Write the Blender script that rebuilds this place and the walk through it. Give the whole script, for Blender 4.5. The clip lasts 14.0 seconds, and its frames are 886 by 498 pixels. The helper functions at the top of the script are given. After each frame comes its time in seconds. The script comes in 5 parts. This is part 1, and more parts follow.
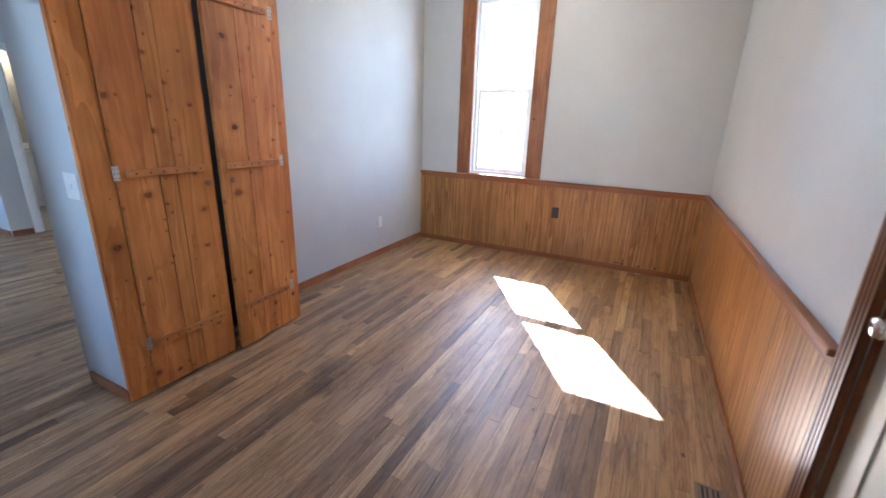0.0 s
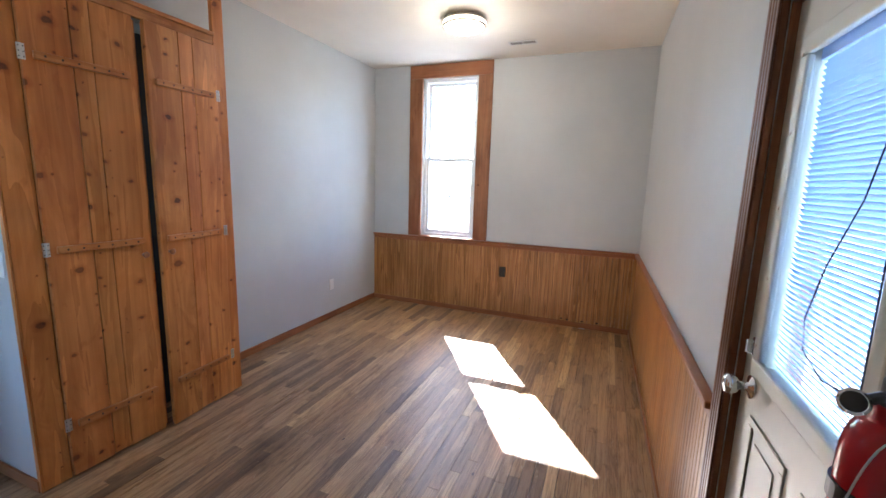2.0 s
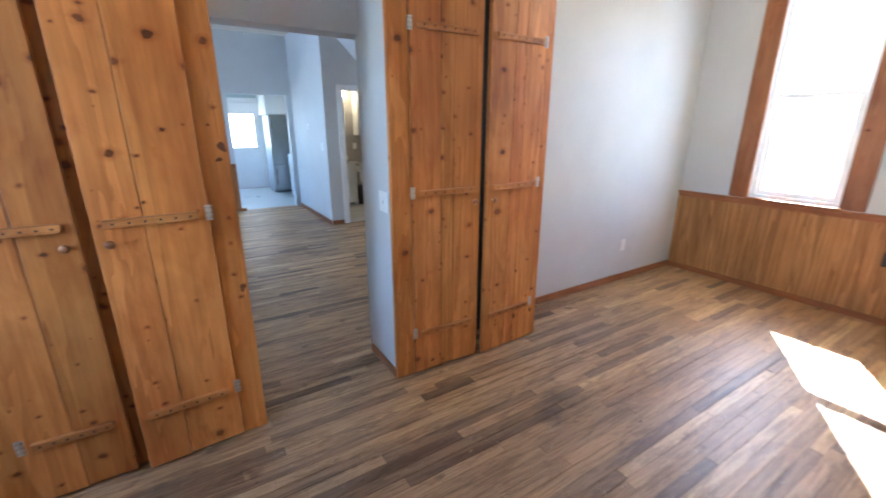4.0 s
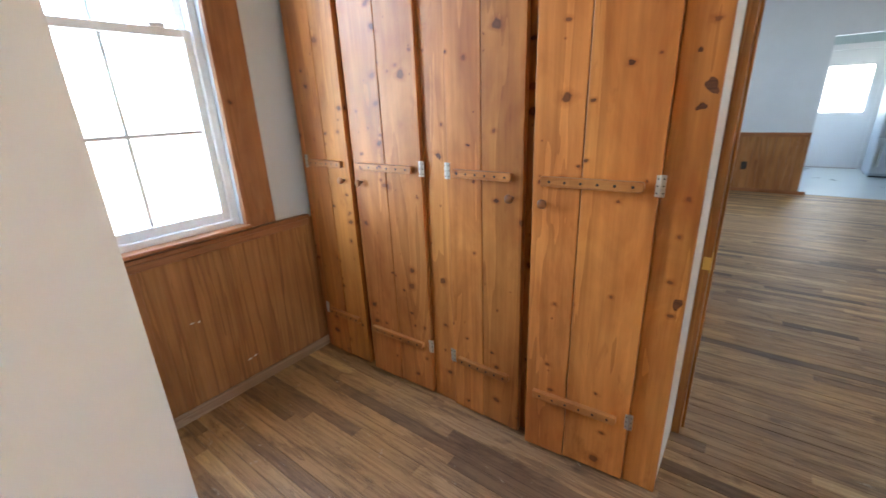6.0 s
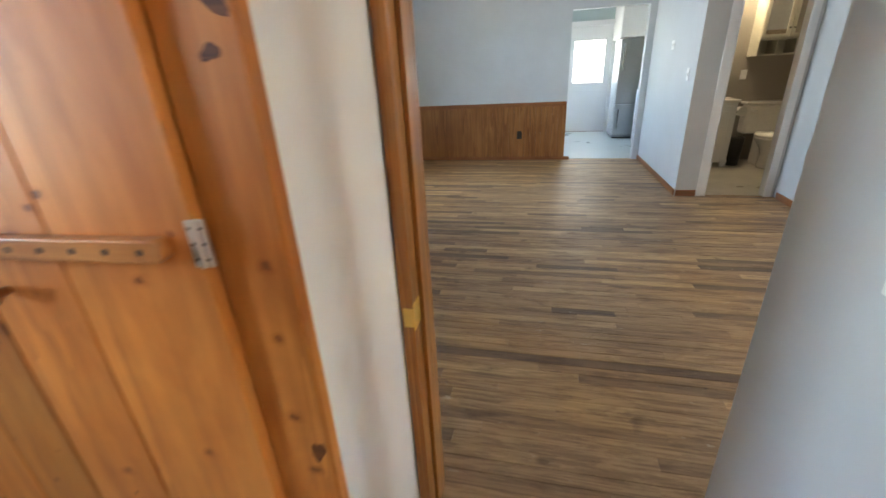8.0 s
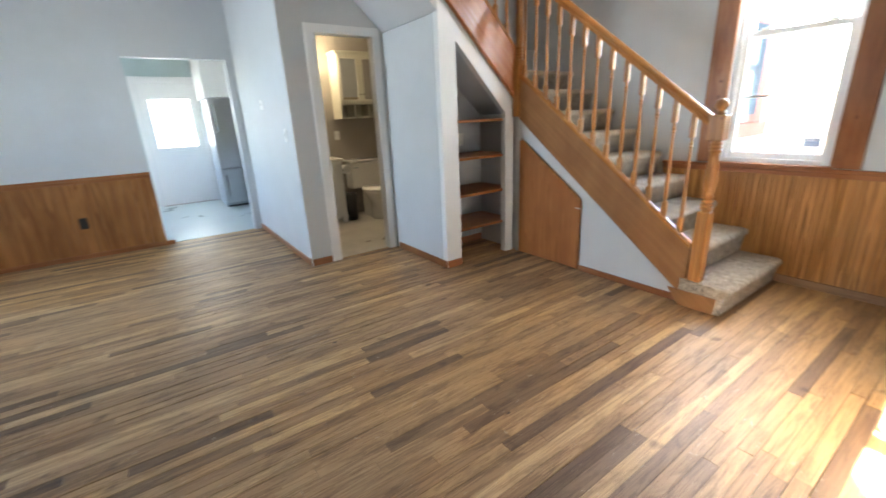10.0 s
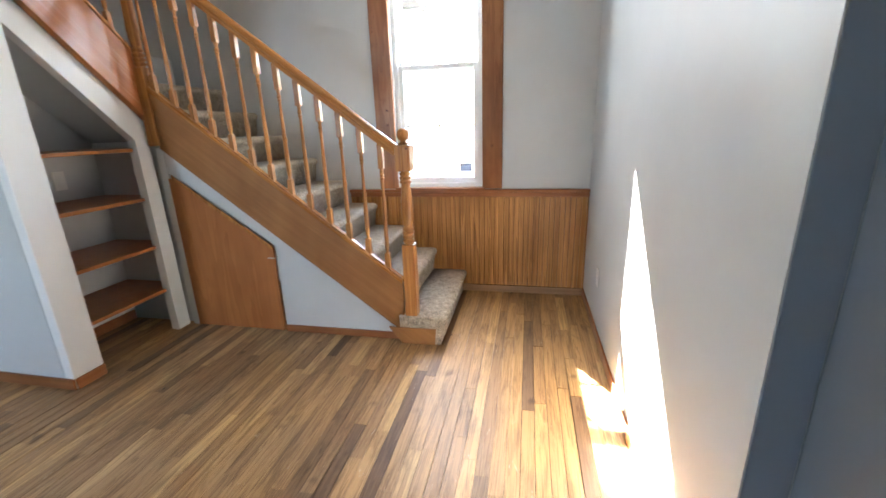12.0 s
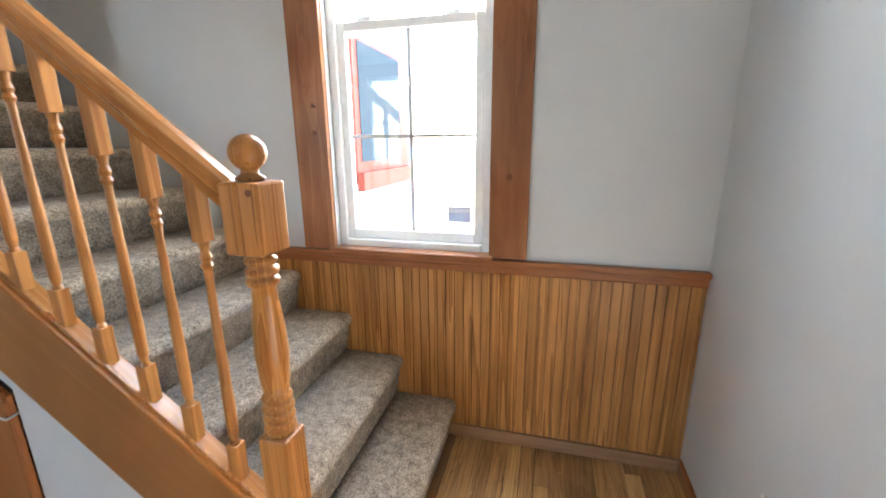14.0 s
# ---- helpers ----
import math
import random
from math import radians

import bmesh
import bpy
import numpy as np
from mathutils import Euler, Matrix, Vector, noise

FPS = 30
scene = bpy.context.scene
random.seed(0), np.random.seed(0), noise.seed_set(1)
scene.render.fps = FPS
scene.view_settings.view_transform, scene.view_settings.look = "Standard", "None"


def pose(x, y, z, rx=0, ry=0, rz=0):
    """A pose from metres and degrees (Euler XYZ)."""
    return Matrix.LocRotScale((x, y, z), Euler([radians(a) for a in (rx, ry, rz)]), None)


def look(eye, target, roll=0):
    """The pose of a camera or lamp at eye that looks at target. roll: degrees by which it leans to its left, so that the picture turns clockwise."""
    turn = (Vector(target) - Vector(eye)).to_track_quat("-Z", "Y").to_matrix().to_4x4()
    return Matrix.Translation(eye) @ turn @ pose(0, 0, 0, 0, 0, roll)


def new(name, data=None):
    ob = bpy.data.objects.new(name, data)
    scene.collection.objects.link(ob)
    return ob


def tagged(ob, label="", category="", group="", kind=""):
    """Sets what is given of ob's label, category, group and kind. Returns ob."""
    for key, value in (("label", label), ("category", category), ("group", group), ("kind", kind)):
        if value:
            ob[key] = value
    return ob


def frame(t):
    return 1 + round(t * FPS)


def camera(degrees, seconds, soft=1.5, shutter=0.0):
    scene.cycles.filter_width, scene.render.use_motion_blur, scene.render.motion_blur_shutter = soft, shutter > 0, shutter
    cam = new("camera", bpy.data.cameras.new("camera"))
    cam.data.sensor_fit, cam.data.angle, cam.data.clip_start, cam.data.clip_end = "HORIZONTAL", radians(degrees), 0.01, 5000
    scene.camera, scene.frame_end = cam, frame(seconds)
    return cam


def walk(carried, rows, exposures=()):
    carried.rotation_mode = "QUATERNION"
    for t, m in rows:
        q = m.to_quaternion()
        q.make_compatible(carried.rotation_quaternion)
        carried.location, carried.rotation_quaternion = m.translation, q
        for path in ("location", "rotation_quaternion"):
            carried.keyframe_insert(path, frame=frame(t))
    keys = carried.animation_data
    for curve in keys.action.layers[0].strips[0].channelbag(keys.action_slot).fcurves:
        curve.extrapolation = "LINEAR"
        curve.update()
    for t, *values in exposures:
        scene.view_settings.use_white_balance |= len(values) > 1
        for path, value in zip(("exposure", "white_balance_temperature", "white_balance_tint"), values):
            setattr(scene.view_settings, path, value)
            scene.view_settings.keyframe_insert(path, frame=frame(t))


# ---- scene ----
# camera and walk
cam = camera(94.3, 14.0, shutter=0.25)
PATH = [
    (0, (0.911, 0.723, 1.401), (0.061, 2.434, 0.811), 1.9),
    (0.5, (1.043, 0.707, 1.412), (0.333, 2.494, 0.862), 2.0),
    (1, (1.088, 0.708, 1.451), (0.415, 2.542, 1.021), 1.6),
    (1.5, (1.094, 0.696, 1.496), (0.416, 2.549, 1.168), 1.7),
    (2, (1.088, 0.695, 1.489), (0.359, 2.529, 1.165), 1.7),
    (2.2, (1.081, 0.689, 1.479), (0.315, 2.503, 1.131), 1.9),
    (4.3, (0.665, 0.665, 1.494), (-1.105, 1.375, 0.892), -0.6),
    (4.5, (0.6, 0.737, 1.497), (-1.247, 1.206, 0.89), -0.8),
    (5, (0.446, 0.805, 1.457), (-1.45, 0.728, 0.825), -1.6),
    (5.5, (0.221, 0.853, 1.393), (-1.556, 0.194, 0.755), -2.5),
    (6, (0.103, 0.944, 1.381), (-1.396, -0.204, 0.721), -2.4),
    (6.5, (0.046, 1.033, 1.376), (-1.27, -0.308, 0.689), -2.3),
    (7, (-0.049, 1.085, 1.355), (-1.52, -0.066, 0.641), -3.2),
    (7.3, (-0.186, 1.133, 1.331), (-1.827, 0.256, 0.599), -3.2),
    (7.5, (-0.338, 1.084, 1.321), (-2.08, 0.438, 0.58), -2.5),
    (7.7, (-0.54, 1.104, 1.319), (-2.304, 0.556, 0.553), -2.7),
    (9.8, (-1.72, 1.437, 1.291), (-3.411, 2.306, 0.67), -2.5),
    (10, (-1.784, 1.464, 1.278), (-3.346, 2.554, 0.666), -2.6),
    (10.5, (-1.913, 1.515, 1.293), (-3.041, 3.053, 0.69), -2.4),
    (11, (-2.028, 1.619, 1.345), (-2.814, 3.35, 0.726), -1.87),
    (11.5, (-2.111, 1.663, 1.321), (-2.697, 3.477, 0.717), -1.5),
    (12, (-2.195, 1.957, 1.306), (-2.59, 3.833, 0.739), -1.9),
    (12.5, (-2.253, 2.309, 1.314), (-2.526, 4.222, 0.798), -1.8),
    (13, (-2.355, 2.722, 1.331), (-2.592, 4.647, 0.845), -1.7),
    (13.5, (-2.317, 3.124, 1.297), (-2.634, 5.043, 0.83), -0.8),
    (14, (-2.307, 3.54, 1.288), (-2.8, 5.414, 0.792), -0.5),
]
EXPOSURES = [(0.0, 4.65, 5150, 10), (1.5, 4.3, 5300, 10), (2.2, 4.3, 5300, 10), (4.5, 4.95, 5650, 10), (5.5, 4.95, 6300, 10), (7.0, 4.85, 6700, 10), (7.7, 4.9, 7100, 10), (10.0, 5.15, 6850, 10), (12.0, 5.1, 6700, 10), (13.5, 4.92, 6700, 10), (14.0, 5.12, 6700, 10)]
walk(cam, [(t, look(eye, target, roll)) for t, eye, target, roll in PATH], EXPOSURES)


# ---- world and lights ----
SUN_WAY = Vector((0.615, -0.97, -1.0))
world = bpy.data.worlds.new("world")
scene.world = world
world.use_nodes = True
wn = world.node_tree.nodes
sky = wn.new("ShaderNodeTexSky")
sky.sky_type, sky.sun_disc = "NISHITA", False
sky.sun_elevation, sky.sun_rotation = radians(41.8), radians(-32.3)
sky.air_density, sky.dust_density = 1.0, 1.0
wn["Background"].inputs["Strength"].default_value = 0.15
world.node_tree.links.new(sky.outputs[0], wn["Background"].inputs["Color"])
sun_data = bpy.data.lights.new("sun", "SUN")
sun_data.energy, sun_data.angle, sun_data.color = 5.0, radians(0.5), (1.0, 0.95, 0.88)
sun = new("sun", sun_data)
sun.matrix_world = look(-30 * SUN_WAY, (0, 0, 0))


def lamp(name, place, watts, radius, color):
    data = bpy.data.lights.new(name, "POINT")
    data.energy, data.shadow_soft_size, data.color = watts, radius, color
    ob = new(name, data)
    ob.location = place
    return ob


def sky_lamp(name, x0, x1, z0, z1, y, watts, color=(0.70, 0.83, 1.0)):
    """An area lamp that stands in for sky light at an opening, shining north."""
    data = bpy.data.lights.new(name, "AREA")
    data.shape, data.size, data.size_y = "RECTANGLE", x1 - x0, z1 - z0
    data.energy, data.color = watts, color
    ob = new(name, data)
    ob.matrix_world = look(((x0 + x1) / 2, y, (z0 + z1) / 2), ((x0 + x1) / 2, y + 1, (z0 + z1) / 2))
    return ob


YF_OUT = 5.31      # in the outer part of the stair window's opening
sky_lamp("sky_fill", -0.86, -0.15, 0.87, 2.54, -1.23, 1.0, (0.80, 0.89, 1.0))
sky_lamp("sky_fill", -5.9, -5.2, 0.87, 2.54, -1.62, 4.7, (0.62, 0.78, 1.0))
# Fill lamp added to brighten the kitchen; no window is known there.
sky_lamp("sky_fill", -9.4, -8.3, 1.0, 2.1, 0.11, 0.12)
stair_sky = sky_lamp("sky_fill", -3.15, -2.59, 1.80, 2.54, YF_OUT, 1.05, (0.90, 0.95, 1.0))
stair_sky.matrix_world = look((-2.87, YF_OUT, 2.17), (-2.87, YF_OUT - 1, 2.0))
door_sky = sky_lamp("door_glass_sky", 0.0, 0.42, 0.0, 0.74, 0.0, 0.25)
door_sky.matrix_world = look((1.66, 1.67, 1.43), (0.66, 1.67, 1.43))
lamp("ceiling_lamp_light", (-0.10, 4.0, 2.62), 0.9, 0.08, (1.0, 0.78, 0.52))
lamp("bath_lamp_light", (-6.95, 3.30, 2.05), 0.52, 0.09, (1.0, 0.84, 0.62))


# ---- materials ----
def nodes_of(name):
    m = bpy.data.materials.new(name)
    m.use_nodes = True
    nt = m.node_tree
    return m, nt, nt.nodes["Principled BSDF"]


def link(nt, a, b):
    nt.links.new(a, b)


def ramp(nt, fac, stops):
    r = nt.nodes.new("ShaderNodeValToRGB")
    e = r.color_ramp.elements
    while len(e) < len(stops):
        e.new(0.5)
    for el, (p, c) in zip(e, stops):
        el.position, el.color = p, (*c, 1)
    link(nt, fac, r.inputs[0])
    return r.outputs[0]


def math_node(nt, op, a, b=None, c=None):
    n = nt.nodes.new("ShaderNodeMath")
    n.operation = op
    for i, v in enumerate((a, b, c)):
        if v is None:
            continue
        if isinstance(v, (int, float)):
            n.inputs[i].default_value = v
        else:
            link(nt, v, n.inputs[i])
    return n.outputs[0]


def mix(nt, kind, fac, a, b):
    n = nt.nodes.new("ShaderNodeMix")
    n.data_type, n.blend_type = "RGBA", kind
    for sock, v in ((n.inputs[0], fac), (n.inputs[6], a), (n.inputs[7], b)):
        if isinstance(v, (int, float)):
            sock.default_value = v
        elif isinstance(v, tuple):
            sock.default_value = (*v, 1)
        else:
            link(nt, v, sock)
    return n.outputs[2]


def piece_random(nt):
    """One number per piece, whether it is an object or an island."""
    a = nt.nodes.new("ShaderNodeObjectInfo").outputs["Random"]
    b = nt.nodes.new("ShaderNodeNewGeometry").outputs["Random Per Island"]
    return math_node(nt, "FRACT", math_node(nt, "ADD", a, b))


def grain_coords(nt, scale, rnd=None, turn=None):
    g = nt.nodes.new("ShaderNodeNewGeometry")
    place = g.outputs["Position"]
    if turn is not None:
        vr = nt.nodes.new("ShaderNodeVectorRotate")
        vr.rotation_type = turn[0]
        vr.inputs["Angle"].default_value = radians(turn[1])
        link(nt, place, vr.inputs["Vector"])
        place = vr.outputs[0]
    mp = nt.nodes.new("ShaderNodeMapping")
    mp.inputs["Scale"].default_value = scale
    link(nt, place, mp.inputs["Vector"])
    if rnd is not None:
        cmb = nt.nodes.new("ShaderNodeCombineXYZ")
        for k, f in enumerate((37.0, 61.0, 53.0)):
            link(nt, math_node(nt, "MULTIPLY", rnd, f), cmb.inputs[k])
        link(nt, cmb.outputs[0], mp.inputs["Location"])
    return mp.outputs[0]


def noise_tex(nt, vec, scale, detail=4.0, rough=0.6, dist=0.0):
    n = nt.nodes.new("ShaderNodeTexNoise")
    n.inputs["Scale"].default_value, n.inputs["Detail"].default_value = scale, detail
    n.inputs["Roughness"].default_value, n.inputs["Distortion"].default_value = rough, dist
    link(nt, vec, n.inputs["Vector"])
    return n.outputs["Fac"]


def bump(nt, bsdf, height, strength, dist=0.002):
    b = nt.nodes.new("ShaderNodeBump")
    b.inputs["Strength"].default_value, b.inputs["Distance"].default_value = strength, dist
    link(nt, height, b.inputs["Height"])
    link(nt, b.outputs[0], bsdf.inputs["Normal"])


def knot_layer(nt, col, rnd, share, density, sizes, color, shift):
    """Round knots with a dark rim and a brown halo; density: cells for each metre across and along the board."""
    kg = nt.nodes.new("ShaderNodeSeparateXYZ")
    link(nt, nt.nodes.new("ShaderNodeNewGeometry").outputs["Position"], kg.inputs[0])
    kv = nt.nodes.new("ShaderNodeCombineXYZ")
    link(nt, math_node(nt, "MULTIPLY_ADD", math_node(nt, "ADD", kg.outputs[1], kg.outputs[0]), density[0], math_node(nt, "MULTIPLY", rnd, shift)), kv.inputs[0])
    link(nt, math_node(nt, "MULTIPLY_ADD", kg.outputs[2], density[1] * 1.15, math_node(nt, "MULTIPLY", rnd, shift * 1.63)), kv.inputs[1])
    wob = nt.nodes.new("ShaderNodeTexNoise")
    wob.inputs["Scale"].default_value = 3.0
    link(nt, kv.outputs[0], wob.inputs["Vector"])
    kv2 = nt.nodes.new("ShaderNodeVectorMath")
    kv2.operation = "MULTIPLY_ADD"
    link(nt, wob.outputs["Color"], kv2.inputs[0])
    kv2.inputs[1].default_value = (0.26, 0.22, 0.0)
    link(nt, kv.outputs[0], kv2.inputs[2])
    v = nt.nodes.new("ShaderNodeTexVoronoi")
    v.voronoi_dimensions = "2D"
    v.inputs["Scale"].default_value = 1.0
    link(nt, kv2.outputs[0], v.inputs["Vector"])
    sep = nt.nodes.new("ShaderNodeSeparateColor")
    link(nt, v.outputs["Color"], sep.inputs[0])
    pick = math_node(nt, "LESS_THAN", sep.outputs[0], share)
    size = math_node(nt, "MULTIPLY_ADD", math_node(nt, "POWER", sep.outputs[1], 2.2), *sizes)
    near = math_node(nt, "DIVIDE", v.outputs["Distance"], size)
    core = ramp(nt, near, ((0.66, (1, 1, 1)), (0.94, (0, 0, 0))))
    heart = ramp(nt, near, ((0.15, tuple(1.9 * c for c in color)), (0.5, tuple(1.5 * c for c in color)), (0.72, tuple(0.8 * c for c in color))))
    halo = ramp(nt, math_node(nt, "MULTIPLY", near, 0.4), ((0.36, (1, 1, 1)), (0.80, (0, 0, 0))))
    col = mix(nt, "MULTIPLY", math_node(nt, "MULTIPLY", math_node(nt, "MULTIPLY", halo, pick), 0.55), col, (0.60, 0.38, 0.24))
    return mix(nt, "MIX", math_node(nt, "MULTIPLY", math_node(nt, "MULTIPLY", core, pick), math_node(nt, "MULTIPLY_ADD", sep.outputs[2], 0.45, 0.5)), col, heart)


def wood(name, dark, light, axis="z", rough=0.45, knots=0.0, vary=0.25, ring=16.0, band=0.35, turn=None, knot_color=(0.050, 0.0135, 0.0045), hue=0.0):
    """Boards with the grain along one axis; knots: how much of the knot pattern shows."""
    m, nt, b = nodes_of(name)
    rnd = piece_random(nt)
    long, wide = 0.55, ring
    scale = {"x": (long, wide, wide), "y": (wide, long, wide), "z": (wide, wide, long)}[axis]
    vec = grain_coords(nt, scale, rnd, turn)
    fine_vec = grain_coords(nt, tuple(v * (5 if v > 1 else 2.5) for v in scale), rnd, turn)
    big = noise_tex(nt, vec, 1.0, 3.0, 0.55, 0.6)
    bands = math_node(nt, "FRACT", math_node(nt, "MULTIPLY", big, 5.0))
    fine = noise_tex(nt, fine_vec, 1.0, 4.0, 0.7)
    f = math_node(nt, "ADD", math_node(nt, "MULTIPLY", bands, band), math_node(nt, "MULTIPLY", fine, 1.0 - band))
    col = ramp(nt, f, ((0.2, dark), (0.75, light)))
    tone = math_node(nt, "MULTIPLY_ADD", rnd, vary, 1.0 - vary / 2)
    hsv = nt.nodes.new("ShaderNodeHueSaturation")
    link(nt, tone, hsv.inputs["Value"])
    if hue:
        other = math_node(nt, "FRACT", math_node(nt, "MULTIPLY", rnd, 7.31))
        link(nt, math_node(nt, "MULTIPLY_ADD", other, hue, 0.5 - hue / 2), hsv.inputs["Hue"])
    link(nt, col, hsv.inputs["Color"])
    col = hsv.outputs[0]
    blotch = noise_tex(nt, grain_coords(nt, (2.2, 2.2, 1.3)), 1.0, 3.0, 0.6)
    col = mix(nt, "MULTIPLY", 0.85, col, ramp(nt, blotch, ((0.3, (0.66, 0.60, 0.54)), (0.6, (1, 1, 1)))))
    if knots:
        col = knot_layer(nt, col, rnd, knots, (8.5, 9.5), (0.135, 0.070), knot_color, 41.0)
        col = knot_layer(nt, col, rnd, knots * 0.30, (17.0, 15.0), (0.10, 0.050), knot_color, 23.0)
        cloud = noise_tex(nt, grain_coords(nt, (4.6, 4.6, 1.5), rnd), 1.0, 4.0, 0.65, 0.8)
        col = mix(nt, "MULTIPLY", ramp(nt, cloud, ((0.42, (0, 0, 0)), (0.68, (0.8, 0.8, 0.8)))), col, (0.66, 0.50, 0.38))
        b.inputs["Coat Weight"].default_value, b.inputs["Coat Roughness"].default_value = 0.10, 0.34
        streak = noise_tex(nt, grain_coords(nt, (9, 9, 3.2), rnd), 1.0, 4.0, 0.7, 1.0)
        col = mix(nt, "MULTIPLY", ramp(nt, streak, ((0.60, (0, 0, 0)), (0.74, (0.55, 0.55, 0.55)))), col, (0.60, 0.42, 0.30))
    link(nt, col, b.inputs["Base Color"])
    link(nt, math_node(nt, "MULTIPLY_ADD", fine, 0.25, rough - 0.12), b.inputs["Roughness"])
    bump(nt, b, f, 0.15, 0.002)
    b.inputs["Specular IOR Level"].default_value = 0.35
    return m


def paint(name, color, rough=0.6, tint=0.04, relief=0.12, scale=90.0):
    m, nt, b = nodes_of(name)
    vec = grain_coords(nt, (1, 1, 1))
    big = noise_tex(nt, vec, 1.6, 4.0, 0.6)
    dark = tuple(c * (1 - tint * 2.2) for c in color)
    link(nt, ramp(nt, big, ((0.3, dark), (0.65, color))), b.inputs["Base Color"])
    fine = noise_tex(nt, vec, scale, 3.0, 0.6)
    link(nt, math_node(nt, "MULTIPLY_ADD", big, 0.2, rough - 0.1), b.inputs["Roughness"])
    bump(nt, b, fine, relief, 0.002)
    return m


def plain(name, color, rough=0.5, metal=0.0):
    m, nt, b = nodes_of(name)
    fine = noise_tex(nt, grain_coords(nt, (1, 1, 1)), 40.0)
    link(nt, ramp(nt, fine, ((0.2, tuple(c * 0.88 for c in color)), (0.8, color))), b.inputs["Base Color"])
    b.inputs["Roughness"].default_value, b.inputs["Metallic"].default_value = rough, metal
    return m


def glass_mat():
    m, nt, b = nodes_of("window_glass")
    nt.nodes.remove(b)
    tr, gl = nt.nodes.new("ShaderNodeBsdfTransparent"), nt.nodes.new("ShaderNodeBsdfGlossy")
    gl.inputs["Roughness"].default_value = 0.02
    tr.inputs["Color"].default_value = (0.93, 0.96, 0.97, 1)
    lw = nt.nodes.new("ShaderNodeLayerWeight")
    gloss = math_node(nt, "MULTIPLY_ADD", math_node(nt, "POWER", lw.outputs["Facing"], 5.0), 0.7, 0.04)
    mx = nt.nodes.new("ShaderNodeMixShader")
    link(nt, gloss, mx.inputs[0])
    link(nt, tr.outputs[0], mx.inputs[1])
    link(nt, gl.outputs[0], mx.inputs[2])
    link(nt, mx.outputs[0], nt.nodes["Material Output"].inputs[0])
    return m


def translucent(name, color, rough, share=0.5):
    m, nt, b = nodes_of(name)
    b.inputs["Base Color"].default_value = (*color, 1)
    b.inputs["Roughness"].default_value = rough
    tl = nt.nodes.new("ShaderNodeBsdfTranslucent")
    tl.inputs["Color"].default_value = (*color, 1)
    mx = nt.nodes.new("ShaderNodeMixShader")
    mx.inputs[0].default_value = share
    link(nt, b.outputs[0], mx.inputs[1])
    link(nt, tl.outputs[0], mx.inputs[2])
    link(nt, mx.outputs[0], nt.nodes["Material Output"].inputs[0])
    return m


def glow(name, color, strength):
    m, nt, b = nodes_of(name)
    b.inputs["Base Color"].default_value = (0.9, 0.88, 0.82, 1)
    b.inputs["Emission Color"].default_value = (*color, 1)
    b.inputs["Emission Strength"].default_value = strength
    return m


def traffic(nt, places):
    """How worn the finish is: most at the places (x, y, reach) where people walk, none beyond their reach."""
    top = None
    for x, y, reach in places:
        d = nt.nodes.new("ShaderNodeVectorMath")
        d.operation = "DISTANCE"
        link(nt, nt.nodes.new("ShaderNodeNewGeometry").outputs["Position"], d.inputs[0])
        d.inputs[1].default_value = (x, y, 0)
        f = math_node(nt, "MAXIMUM", math_node(nt, "MULTIPLY_ADD", d.outputs["Value"], -1.0 / reach, 1.0), 0.0)
        top = f if top is None else math_node(nt, "MAXIMUM", top, f)
    return math_node(nt, "POWER", top, 0.6)


